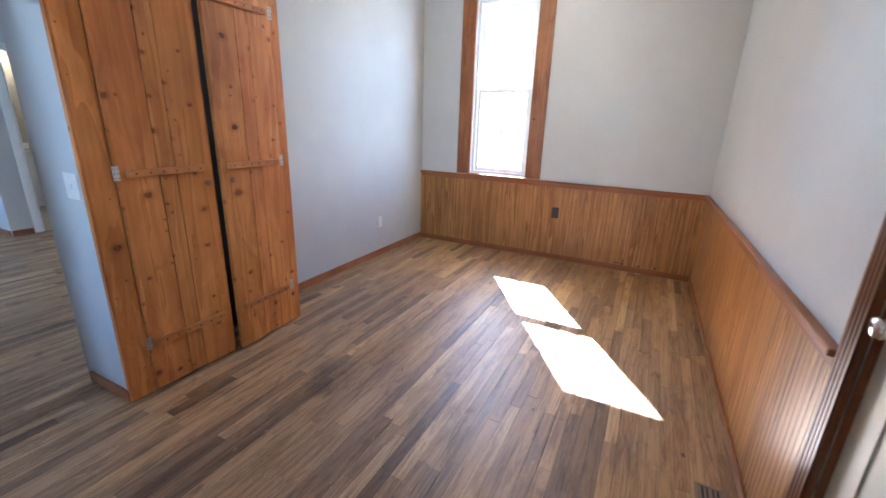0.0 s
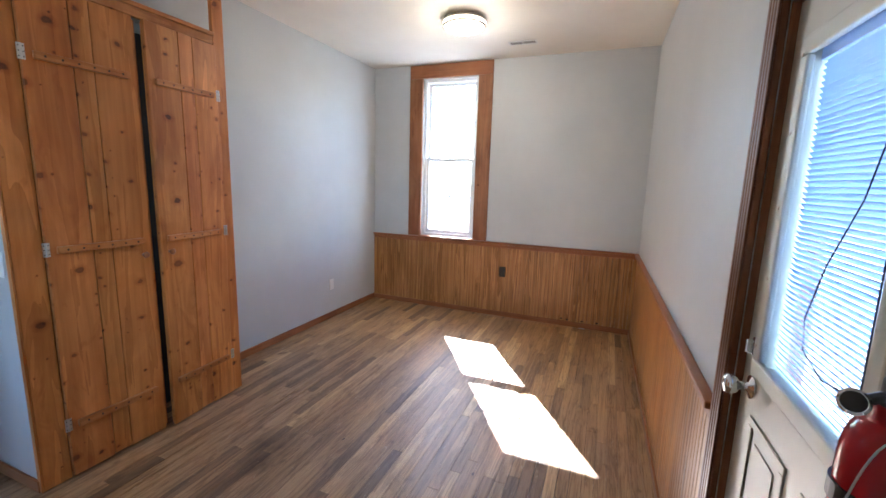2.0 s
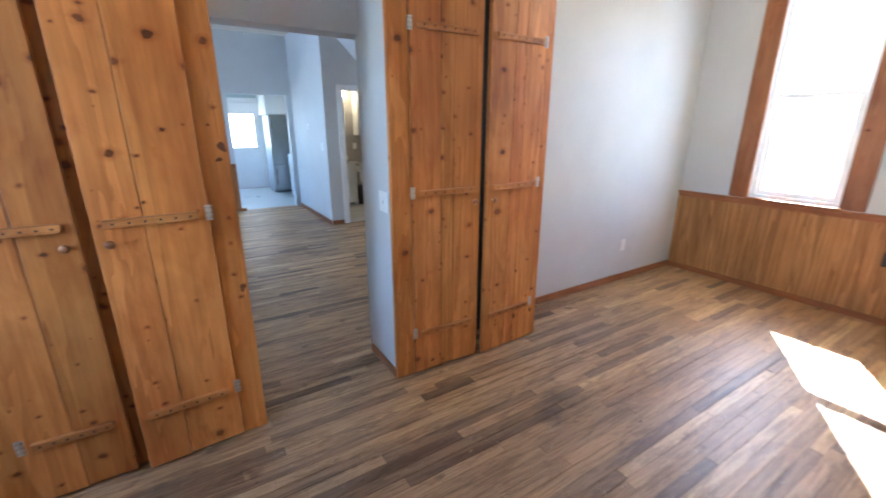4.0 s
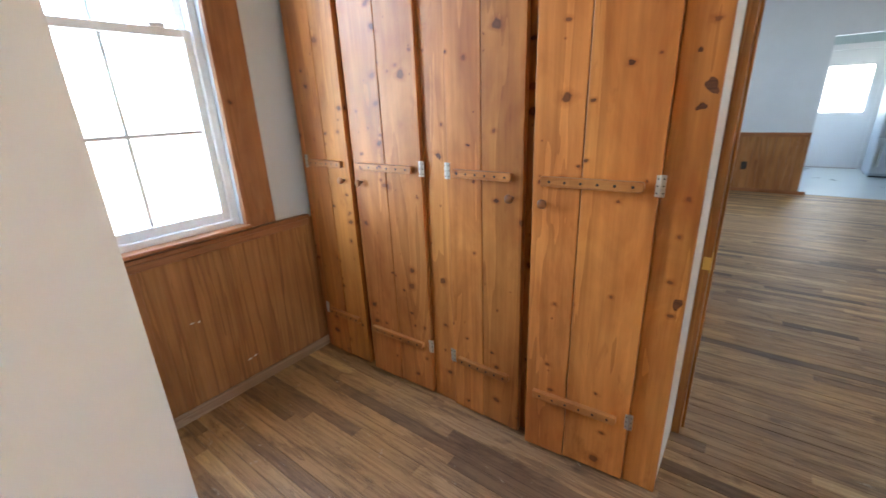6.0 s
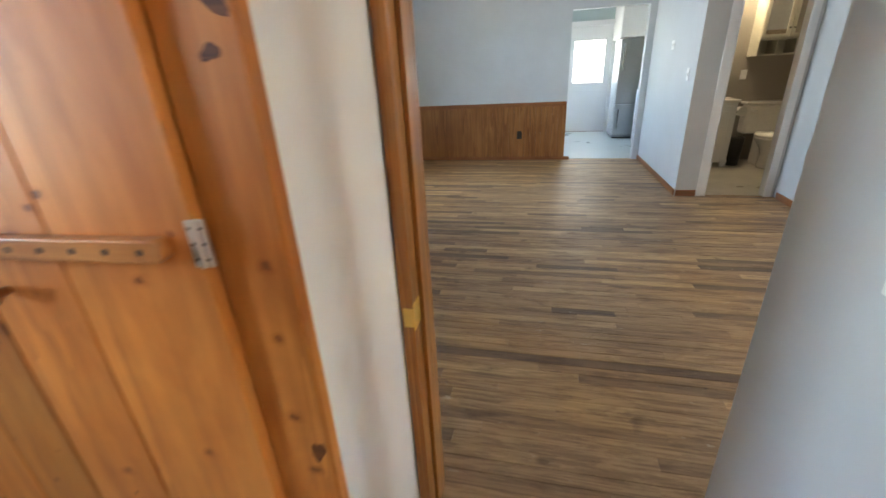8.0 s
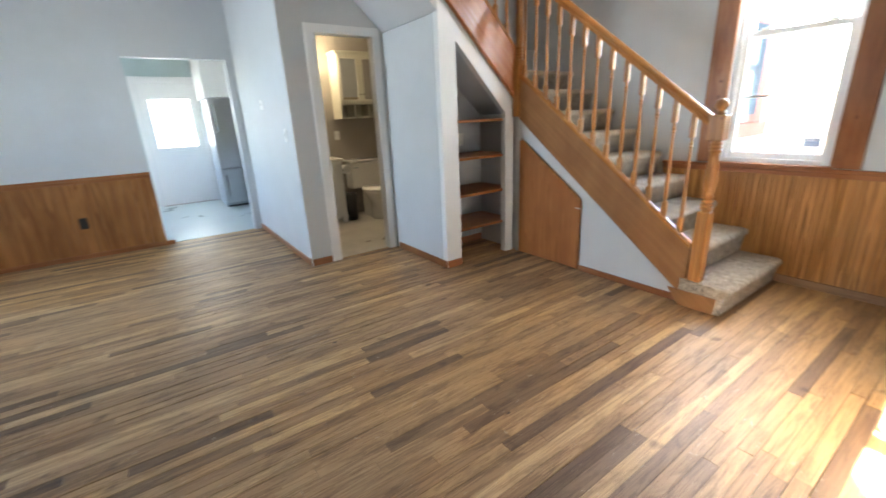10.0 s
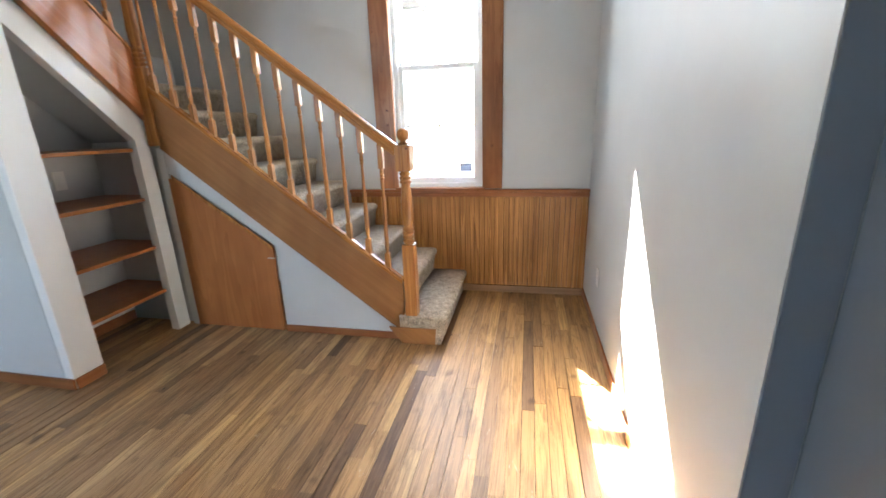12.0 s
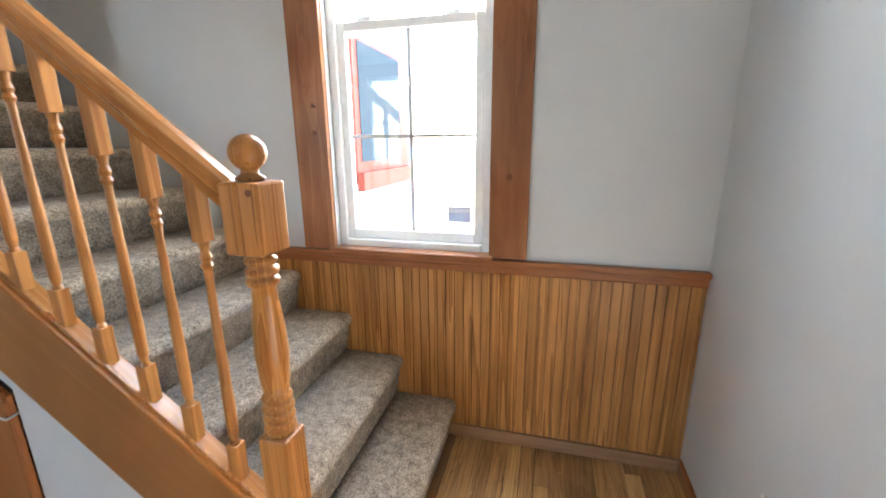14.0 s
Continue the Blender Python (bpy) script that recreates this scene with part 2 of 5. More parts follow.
def floor_oak():
    m, nt, b = nodes_of("floor_oak")
    rnd = piece_random(nt)
    vec = grain_coords(nt, (26, 0.9, 26), rnd)
    fine_vec = grain_coords(nt, (170, 5, 170), rnd)
    big = noise_tex(nt, vec, 1.0, 3.0, 0.6, 0.8)
    cath = math_node(nt, "FRACT", math_node(nt, "MULTIPLY", big, 6.0))
    fine = noise_tex(nt, fine_vec, 1.0, 4.0, 0.7)
    base = ramp(nt, rnd, ((0.0, (0.175, 0.092, 0.040)), (0.09, (0.260, 0.142, 0.060)), (0.24, (0.385, 0.214, 0.086)), (0.52, (0.460, 0.262, 0.103)),
                          (0.82, (0.530, 0.310, 0.122)), (0.97, (0.65, 0.405, 0.168))))
    lines = ramp(nt, math_node(nt, "ADD", math_node(nt, "MULTIPLY", cath, 0.4), math_node(nt, "MULTIPLY", fine, 0.6)),
                 ((0.26, (0.44, 0.36, 0.29)), (0.55, (1, 1, 1))))
    col = mix(nt, "MULTIPLY", 0.68, base, lines)
    wear = noise_tex(nt, grain_coords(nt, (1.1, 0.8, 1)), 1.0, 5.0, 0.62)
    tread = traffic(nt, ((-0.1, 1.9, 2.3), (-1.5, 1.2, 1.8), (-4.6, 1.9, 3.0)))
    worn = math_node(nt, "ADD", wear, math_node(nt, "MULTIPLY_ADD", tread, 0.26, -0.08))
    dull = nt.nodes.new("ShaderNodeHueSaturation")
    dull.inputs["Saturation"].default_value, dull.inputs["Value"].default_value = 0.87, 0.84
    link(nt, col, dull.inputs["Color"])
    grey = dull.outputs[0]
    col = mix(nt, "MIX", ramp(nt, worn, ((0.42, (0, 0, 0)), (0.64, (1, 1, 1)))), col, grey)
    dirt = noise_tex(nt, grain_coords(nt, (17, 2.6, 17)), 1.0, 5.0, 0.72, 0.5)
    dirt = math_node(nt, "MULTIPLY_ADD", tread, 0.05, dirt)
    col = mix(nt, "MULTIPLY", ramp(nt, dirt, ((0.50, (0, 0, 0)), (0.66, (0.75, 0.75, 0.75)))), col, (0.46, 0.41, 0.37))
    spots = noise_tex(nt, grain_coords(nt, (9, 6, 9)), 1.0, 2.0, 0.5)
    col = mix(nt, "MULTIPLY", ramp(nt, spots, ((0.66, (0, 0, 0)), (0.76, (0.7, 0.7, 0.7)))), col, (0.30, 0.25, 0.22))
    stain = math_node(nt, "MULTIPLY", traffic(nt, ((-0.55, 2.30, 0.17), (-0.50, 2.17, 0.12))), math_node(nt, "MULTIPLY", noise_tex(nt, grain_coords(nt, (24, 12, 24)), 1.0, 3.0, 0.6), 1.5))
    col = mix(nt, "MULTIPLY", stain, col, (0.34, 0.30, 0.27))
    v = nt.nodes.new("ShaderNodeTexVoronoi")
    v.inputs["Scale"].default_value = 1.0
    link(nt, grain_coords(nt, (9, 5, 9)), v.inputs["Vector"])
    sep = nt.nodes.new("ShaderNodeSeparateColor")
    link(nt, v.outputs["Color"], sep.inputs[0])
    pit = math_node(nt, "MULTIPLY", math_node(nt, "LESS_THAN", v.outputs["Distance"], math_node(nt, "MULTIPLY_ADD", sep.outputs[1], 0.07, 0.02)), math_node(nt, "LESS_THAN", sep.outputs[0], 0.22))
    col = mix(nt, "MIX", math_node(nt, "MULTIPLY", pit, 0.8), col, (0.035, 0.022, 0.014))
    scuff = noise_tex(nt, grain_coords(nt, (30, 11, 30)), 1.0, 5.0, 0.75, 1.2)
    col = mix(nt, "MIX", ramp(nt, scuff, ((0.63, (0, 0, 0)), (0.70, (0.5, 0.5, 0.5)))), col, (0.64, 0.55, 0.42))
    link(nt, col, b.inputs["Base Color"])
    link(nt, math_node(nt, "ADD", math_node(nt, "MULTIPLY", fine, 0.24), math_node(nt, "MULTIPLY_ADD", wear, 0.35, 0.17)), b.inputs["Roughness"])
    bump(nt, b, math_node(nt, "ADD", fine, math_node(nt, "MULTIPLY", scuff, 1.5)), 0.30, 0.0015)
    return m


def carpet_mat():
    m, nt, b = nodes_of("speckled_carpet")
    vec = grain_coords(nt, (1, 1, 1))
    fine = noise_tex(nt, vec, 150.0, 3.0, 0.8)
    mid = noise_tex(nt, vec, 28.0, 3.0, 0.6)
    f = math_node(nt, "ADD", math_node(nt, "MULTIPLY", fine, 0.7), math_node(nt, "MULTIPLY", mid, 0.3))
    link(nt, ramp(nt, f, ((0.38, (0.11, 0.080, 0.052)), (0.5, (0.36, 0.288, 0.205)), (0.62, (0.64, 0.530, 0.395)))), b.inputs["Base Color"])
    b.inputs["Roughness"].default_value = 0.95
    b.inputs["Sheen Weight"].default_value = 0.2
    bump(nt, b, f, 1.0, 0.010)
    return m


M_WALL = paint("grey_wall_paint", (0.555, 0.575, 0.585), 0.5)
# Wall grey darkened: the shade of the closet recess is put into it.
M_SHADED_GREY = paint("shaded_grey_wall", (0.23, 0.275, 0.335), 0.5)
M_STUB = paint("white_wall_paint", (0.74, 0.73, 0.70), 0.5)
M_CEIL = paint("white_ceiling_paint", (0.84, 0.81, 0.75), 0.8, 0.03, 0.2, 60)
M_WHITE = paint("white_trim_paint", (0.78, 0.79, 0.79), 0.4, 0.02, 0.05)
M_CREAM = paint("cream_door_paint", (0.60, 0.59, 0.49), 0.45, 0.05, 0.08)
M_PINE = wood("knotty_pine", (0.42, 0.145, 0.031), (0.72, 0.297, 0.076), "z", 0.43, knots=0.27, vary=0.34, ring=7.0, band=0.3, hue=0.009)
M_PINE_Y = wood("pine_rail", (0.40, 0.150, 0.038), (0.59, 0.258, 0.077), "y", 0.42, knots=0.15, ring=12)
M_CASING = wood("stained_casing", (0.27, 0.110, 0.042), (0.41, 0.182, 0.076), "z", 0.38, knots=0.08, ring=9)
M_CASING_X = wood("stained_rail_x", (0.25, 0.095, 0.035), (0.37, 0.15, 0.06), "x", 0.36, ring=12)
M_CASING_Y = wood("stained_rail_y", (0.25, 0.095, 0.035), (0.37, 0.15, 0.06), "y", 0.36, ring=12)
M_DARK = wood("dark_door_casing", (0.14, 0.050, 0.022), (0.24, 0.094, 0.042), "z", 0.3, ring=14)
M_PANEL = wood("oak_panel", (0.23, 0.088, 0.028), (0.46, 0.205, 0.069), "z", 0.36, vary=0.2, ring=13, band=0.4)
M_BASE = wood("worn_base_wood", (0.25, 0.145, 0.080), (0.39, 0.250, 0.155), "x", 0.5, ring=12)
M_OAK = wood("oak_beadboard", (0.21, 0.086, 0.024), (0.61, 0.312, 0.106), "z", 0.34, vary=0.2, ring=15, band=0.38)
M_STAIR = wood("honey_stair_wood", (0.27, 0.098, 0.024), (0.54, 0.245, 0.072), "z", 0.3, vary=0.26, ring=20, band=0.45)
M_STRING = wood("stringer_wood", (0.30, 0.130, 0.042), (0.40, 0.185, 0.066), "x", 0.33, vary=0.1, ring=8, band=0.15, turn=("Y_AXIS", -37.5))
M_RAIL = wood("honey_rail_wood", (0.36, 0.140, 0.036), (0.52, 0.232, 0.068), "x", 0.25, vary=0.12, ring=12, turn=("Y_AXIS", -37.5))
M_STRING_Y = wood("upper_stringer_wood", (0.36, 0.125, 0.045), (0.47, 0.18, 0.07), "y", 0.25, vary=0.1, ring=8, band=0.15, turn=("X_AXIS", 44.3))
M_PLY = wood("hatch_plywood", (0.29, 0.105, 0.032), (0.39, 0.15, 0.047), "z", 0.35, ring=7)
M_FLOOR = floor_oak()
M_GAP = plain("dark_floor_joint", (0.03, 0.02, 0.014), 0.9)
M_BLACK = plain("black_plastic_and_gaps", (0.015, 0.013, 0.012), 0.4)
M_PLATE = plain("white_plastic", (0.8, 0.8, 0.78), 0.35)
M_CHROME = plain("chrome", (0.75, 0.75, 0.76), 0.12, 1.0)
M_ZINC = plain("zinc_hinge", (0.62, 0.60, 0.56), 0.4, 0.7)
M_NICKEL = plain("brushed_nickel", (0.58, 0.50, 0.40), 0.3, 1.0)
M_BRASS = plain("brass", (0.85, 0.58, 0.16), 0.35, 0.6)
M_KNOT = wood("pine_knot", (0.07, 0.022, 0.008), (0.20, 0.066, 0.022), "y", 0.6, ring=60)
M_RING = plain("pale_nickel_ring", (0.72, 0.62, 0.46), 0.4, 0.25)
M_RED = plain("red_enamel", (0.42, 0.012, 0.018), 0.22)
M_VINYL = plain("white_vinyl", (0.90, 0.92, 0.93), 0.3)
M_MUNTIN = plain("pale_muntin", (0.70, 0.73, 0.75), 0.4)
M_GLASS = glass_mat()
M_CARPET = carpet_mat()
M_BLIND = translucent("white_blind_slat", (0.58, 0.70, 0.88), 0.5, 0.19)
M_CORD = plain("purple_cord", (0.035, 0.03, 0.06), 0.8)
M_LABEL = translucent("blue_paper_label", (0.36, 0.40, 0.48), 0.6, 0.35)
M_PAPER = translucent("white_paper_label", (0.85, 0.87, 0.9), 0.6)
M_DARKMETAL = plain("dark_metal", (0.13, 0.13, 0.14), 0.32, 0.8)
# Matte pane: the sky's reflection is put into its base colour as blue.
M_DARKGLASS = plain("sky_tinted_matte_pane", (0.040, 0.052, 0.062), 0.95)
M_BRONZE = plain("worn_bronze_metal", (0.26, 0.20, 0.145), 0.45, 0.5)
M_STEEL = plain("stainless_steel", (0.55, 0.56, 0.57), 0.28, 1.0)
M_KITCHEN = paint("pale_teal_paint", (0.46, 0.57, 0.57), 0.5)
M_KFLOOR = paint("pale_kitchen_vinyl", (0.55, 0.61, 0.60), 0.3, 0.06, 0.03)
M_TILE = paint("pale_floor_tile", (0.62, 0.58, 0.50), 0.3, 0.15, 0.02)
M_PORC = plain("white_porcelain", (0.82, 0.80, 0.76), 0.1)
M_TAUPE = paint("taupe_wall_paint", (0.33, 0.30, 0.26), 0.5)
M_SNOW = paint("dry_yard_ground", (0.27, 0.25, 0.215), 0.9, 0.3, 0.5, 8)
M_SIDING = paint("pale_siding", (0.24, 0.27, 0.30), 0.6)
M_REDTRIM = paint("red_trim_paint", (0.20, 0.045, 0.032), 0.5)
M_ROOF = paint("grey_shingle", (0.16, 0.15, 0.15), 0.9, 0.2)
for m in (M_SIDING, M_REDTRIM, M_DARKGLASS, M_SNOW):
    m.node_tree.nodes["Principled BSDF"].inputs["Specular IOR Level"].default_value = 0.05
M_LAMP = glow("lamp_diffuser", (1.0, 0.86, 0.66), 0.9)
M_BATHLAMP = glow("bath_lamp_glass", (1.0, 0.80, 0.50), 1.2)


# ---- building blocks ----
def origin(ob):
    v = Vector()
    while ob:
        v = v + ob.location
        ob = ob.parent
    return v


def part(name, bm, material, parent=None, label="", smooth=False):
    """Links a bmesh, given in world places, as one mesh object."""
    if parent is not None:
        bmesh.ops.translate(bm, verts=bm.verts, vec=-origin(parent))
    bmesh.ops.recalc_face_normals(bm, faces=bm.faces)
    me = bpy.data.meshes.new(name)
    bm.to_mesh(me)
    bm.free()
    for mat in material if isinstance(material, (list, tuple)) else (material,):
        me.materials.append(mat)
    if smooth:
        for p in me.polygons:
            p.use_smooth = True
    ob = new(name, me)
    if parent is not None:
        ob.parent = parent
    if label:
        ob["label"] = label
    return ob


def thing(name, base, label, category, group="", kind=""):
    ob = new(name)
    ob.location = base
    ob.empty_display_size = 0.05
    return tagged(ob, label, category, group, kind)


def box(x0, x1, y0, y1, z0, z1, bm=None, bevel=0.0):
    own = bmesh.new()
    bmesh.ops.create_cube(own, size=1.0)
    for v in own.verts:
        v.co = Vector(((x0 + x1) / 2 + v.co.x * (x1 - x0), (y0 + y1) / 2 + v.co.y * (y1 - y0), (z0 + z1) / 2 + v.co.z * (z1 - z0)))
    if bevel:
        bmesh.ops.bevel(own, geom=own.edges[:], offset=bevel, segments=2, affect="EDGES", profile=0.5)
    if bm is None:
        return own
    return join(bm, own)


def join(bm, other, m=None):
    me = bpy.data.meshes.new("tmp")
    if m is not None:
        other.transform(m)
    other.to_mesh(me)
    other.free()
    bm.from_mesh(me)
    bpy.data.meshes.remove(me)
    return bm


def lathe(profile, place=(0, 0, 0), steps=20, bm=None, turn=None):
    """Turns (radius, height) pairs round a vertical axis."""
    own = bmesh.new()
    rings = []
    for r, z in profile:
        if r < 1e-5:
            rings.append([own.verts.new((0, 0, z))])
        else:
            rings.append([own.verts.new((r * math.cos(2 * math.pi * k / steps), r * math.sin(2 * math.pi * k / steps), z)) for k in range(steps)])
    for a, b in zip(rings, rings[1:]):
        for k in range(steps):
            q = (k + 1) % steps
            if len(a) == 1 and len(b) == 1:
                continue
            if len(a) == 1:
                own.faces.new((a[0], b[k], b[q]))
            elif len(b) == 1:
                own.faces.new((a[k], a[q], b[0]))
            else:
                own.faces.new((a[k], a[q], b[q], b[k]))
    for ring in (rings[0], rings[-1]):
        if len(ring) > 1:
            own.faces.new(ring)
    m = Matrix.Translation(place)
    if turn is not None:
        m = m @ turn
    own.transform(m)
    return own if bm is None else join(bm, own)


def prism(points, axis, a, b, bm=None, bevel=0.0):
    """A flat outline, pushed along an axis. Points are (x, z) for axis y, (y, z) for axis x, (x, y) for axis z."""
    own = bmesh.new()

    def at(p, d):
        return {"x": (d, p[0], p[1]), "y": (p[0], d, p[1]), "z": (p[0], p[1], d)}[axis]

    lo, hi = [own.verts.new(at(p, a)) for p in points], [own.verts.new(at(p, b)) for p in points]
    n = len(points)
    for k in range(n):
        own.faces.new((lo[k], lo[(k + 1) % n], hi[(k + 1) % n], hi[k]))
    own.faces.new(lo)
    own.faces.new(hi)
    if bevel:
        bmesh.ops.bevel(own, geom=own.edges[:], offset=bevel, segments=2, affect="EDGES", profile=0.5)
    return own if bm is None else join(bm, own)


def tube(points, radius, steps=8, bm=None):
    own = bmesh.new()
    pts = [Vector(p) for p in points]
    rings = []
    for k, p in enumerate(pts):
        d = (pts[min(k + 1, len(pts) - 1)] - pts[max(k - 1, 0)]).normalized()
        q = d.to_track_quat("Z", "Y")
        rings.append([own.verts.new(p + q @ Vector((radius * math.cos(2 * math.pi * j / steps), radius * math.sin(2 * math.pi * j / steps), 0))) for j in range(steps)])
    for a, b in zip(rings, rings[1:]):
        for j in range(steps):
            own.faces.new((a[j], a[(j + 1) % steps], b[(j + 1) % steps], b[j]))
    own.faces.new(rings[0])
    own.faces.new(rings[-1])
    return own if bm is None else join(bm, own)


def wall(name, axis, d0, d1, a0, a1, z0, z1, holes=(), material=None, label="painted grey plaster wall"):
    """A thick wall along x (axis "y": its thickness lies in y) or along y (axis "x"), with openings (a0, a1, z0, z1) through it."""
    ua = sorted({a0, a1, *[h[0] for h in holes], *[h[1] for h in holes]})
    uz = sorted({z0, z1, *[h[2] for h in holes], *[h[3] for h in holes]})
    ua, uz = [u for u in ua if a0 <= u <= a1], [u for u in uz if z0 <= u <= z1]
    bm = bmesh.new()
    cells = {}
    for i in range(len(ua) - 1):
        for j in range(len(uz) - 1):
            ca, cz = (ua[i] + ua[i + 1]) / 2, (uz[j] + uz[j + 1]) / 2
            cells[i, j] = not any(h[0] < ca < h[1] and h[2] < cz < h[3] for h in holes)
    made = {}

    def vert(i, j, k):
        if (i, j, k) not in made:
            d = (d0, d1)[k]
            made[i, j, k] = bm.verts.new((d, ua[i], uz[j]) if axis == "x" else (ua[i], d, uz[j]))
        return made[i, j, k]

    for (i, j), full in cells.items():
        if not full:
            continue
        for k in (0, 1):
            bm.faces.new((vert(i, j, k), vert(i + 1, j, k), vert(i + 1, j + 1, k), vert(i, j + 1, k)))
        for (ni, nj), (p, q) in (((i - 1, j), ((i, j), (i, j + 1))), ((i + 1, j), ((i + 1, j), (i + 1, j + 1))),
                                 ((i, j - 1), ((i, j), (i + 1, j))), ((i, j + 1), ((i, j + 1), (i + 1, j + 1)))):
            if not cells.get((ni, nj), False):
                bm.faces.new((vert(*p, 0), vert(*q, 0), vert(*q, 1), vert(*p, 1)))
    return tagged(part(name, bm, material or M_WALL), label, "wall", "", "structure")


# ---- the shell ----
YF, XR, XL, XB, XK = 5.13, 1.407, -1.60, -1.745, -7.40
YS = -1.03          # south faces of both rooms
ZA, ZB = 2.77, 2.97
WIN_A, WIN_B = (-0.965, -0.315, 0.85, 2.62), (-3.205, -2.535, 0.85, 2.62)
WIN_N, WIN_S2 = (-0.865, -0.145, 0.86, 2.55), (-5.9, -5.2, 0.85, 2.55)
RAIL = 0.84

wall("wall_north", "y", YF, YF + 0.2, -7.61, 1.56, -0.1, 5.2, (WIN_A, WIN_B), label="grey plaster wall with two tall windows")
wall("wall_east", "x", XR, XR + 0.15, -1.2, YF, -0.1, ZA + 0.3, ((1.283, 2.007, 0.0, 1.945),), label="grey plaster wall with the entrance door")
wall("wall_south", "y", YS - 0.2, YS, -7.61, XR + 0.15, -0.1, ZB + 0.1, (WIN_N, WIN_S2), label="white plaster wall with tall windows")
wall("wall_partition", "x", XB, XL, YS, YF, -0.0, ZB + 0.1, ((0.8425, 2.737, -0.1, 1.965),), label="grey plaster partition wall between the rooms")
# Carries the recess shade in its colour instead of the wall paint.
wall("wall_closet_back", "x", -1.66, -1.625, 1.681, 2.732, 0.0, 1.965, material=M_SHADED_GREY, label="plasterboard closing the back of a closet, shade put into its grey")
wall("wall_stub", "y", 0.10, 0.22, -0.065, XR + 0.10, 0.0, ZA + 0.05, material=M_STUB, label="white plaster stub wall beside the nook")
wall("wall_west", "x", XK - 0.12, XK, YS, 2.66, 0.0, ZB + 0.1, ((1.487, 2.455, -0.1, 2.005),), label="grey plaster wall with the opening to the kitchen")
wall("wall_hall", "y", 2.54, 2.66, XK, -5.54, 0.0, ZB + 0.1, label="grey plaster wall with a thermostat")
wall("wall_bath", "x", -5.54, -5.46, 2.54, YF, 0.0, 5.2, ((2.815, 3.362, -0.1, 1.985),), label="grey plaster wall with the bathroom doorway")
wall("wall_bath_back", "x", -7.40, -7.32, 2.664, YF, 0.0, 2.6, material=M_TAUPE, label="taupe painted bathroom wall")
wall("wall_bath_side", "y", 4.62, 4.72, -7.32, -5.54, 0.0, 2.6, material=M_TAUPE, label="taupe painted bathroom wall")
wall("wall_bath_lining", "y", 2.664, 2.70, -7.32, -5.544, 0.0, 2.5, material=M_TAUPE, label="taupe painted bathroom wall")
wall("wall_understair", "y", 3.45, 3.56, -5.46, -4.63, 0.0, 2.02, label="pale blue-grey plaster wall under the stairs")

# The second wall's opening is added for the kitchen fill lamp, unseen.
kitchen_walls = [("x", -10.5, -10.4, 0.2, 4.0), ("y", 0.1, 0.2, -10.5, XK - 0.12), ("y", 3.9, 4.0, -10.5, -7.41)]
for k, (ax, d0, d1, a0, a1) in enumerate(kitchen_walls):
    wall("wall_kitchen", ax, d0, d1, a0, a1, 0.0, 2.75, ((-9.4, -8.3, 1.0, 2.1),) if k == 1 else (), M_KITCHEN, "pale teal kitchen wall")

bm = box(XB, XR + 0.30, YS - 0.2, YF + 0.2, ZA, ZA + 0.1)
tagged(part("ceiling", bm, M_CEIL), "white painted ceiling of the front room", "ceiling", "", "structure")
bm = box(-4.55, XB, YS - 0.2, YF + 0.2, ZB, ZB + 0.1)
box(XK - 0.12, -4.55, YS - 0.2, 2.52, ZB, ZB + 0.1, bm)
tagged(part("ceiling", bm, M_CEIL), "white painted ceiling with the stairwell opening", "ceiling", "", "structure")
bm = box(-5.60, -4.45, 2.4, YF + 0.2, 5.2, 5.3)
tagged(part("ceiling", bm, M_CEIL), "white ceiling above the stairwell", "ceiling", "", "structure")
wall("wall_stairwell", "x", -4.55, -4.45, 2.4, YF, ZB + 0.1, 5.2, label="grey stairwell wall above the ceiling")
wall("wall_stairwell_end", "y", 2.42, 2.52, -5.46, -4.55, ZB + 0.1, 5.2, label="grey stairwell wall above the ceiling")
bm = box(-7.315, -5.545, 2.705, 4.615, 2.45, 2.55)
tagged(part("ceiling", bm, M_CEIL), "white bathroom ceiling", "ceiling", "", "structure")
bm = box(-10.5, XK - 0.12, 0.1, 4.0, 2.75, 2.85)
tagged(part("ceiling", bm, M_CEIL), "white kitchen ceiling", "ceiling", "", "structure")

floor_ob = tagged(part("floor", box(XK - 0.06, XR + 0.30, YS - 0.2, YF + 0.2, -0.12, -0.018), M_GAP), "worn strip oak floor in mixed brown tones", "floor", "", "structure")
tagged(part("floor_bath", box(-7.42, -5.50, 2.64, 4.7, -0.016, 0.004), M_TILE), "cream vinyl tile bathroom floor", "floor", "", "structure")
tagged(part("floor_kitchen", box(-10.5, XK - 0.06, 0.1, 4.0, -0.1, 0.004), M_KFLOOR), "shiny white kitchen floor", "floor", "", "structure")

# ground outside and a neighbouring house
g = bmesh.new()
bmesh.ops.create_grid(g, x_segments=24, y_segments=24, size=220)
for v in g.verts:
    v.co.z = -0.55 + 0.06 * noise.noise(v.co * 0.3)
tagged(part("ground", g, M_SNOW), "dry sunlit yard with patchy ground", "ground", "", "structure")


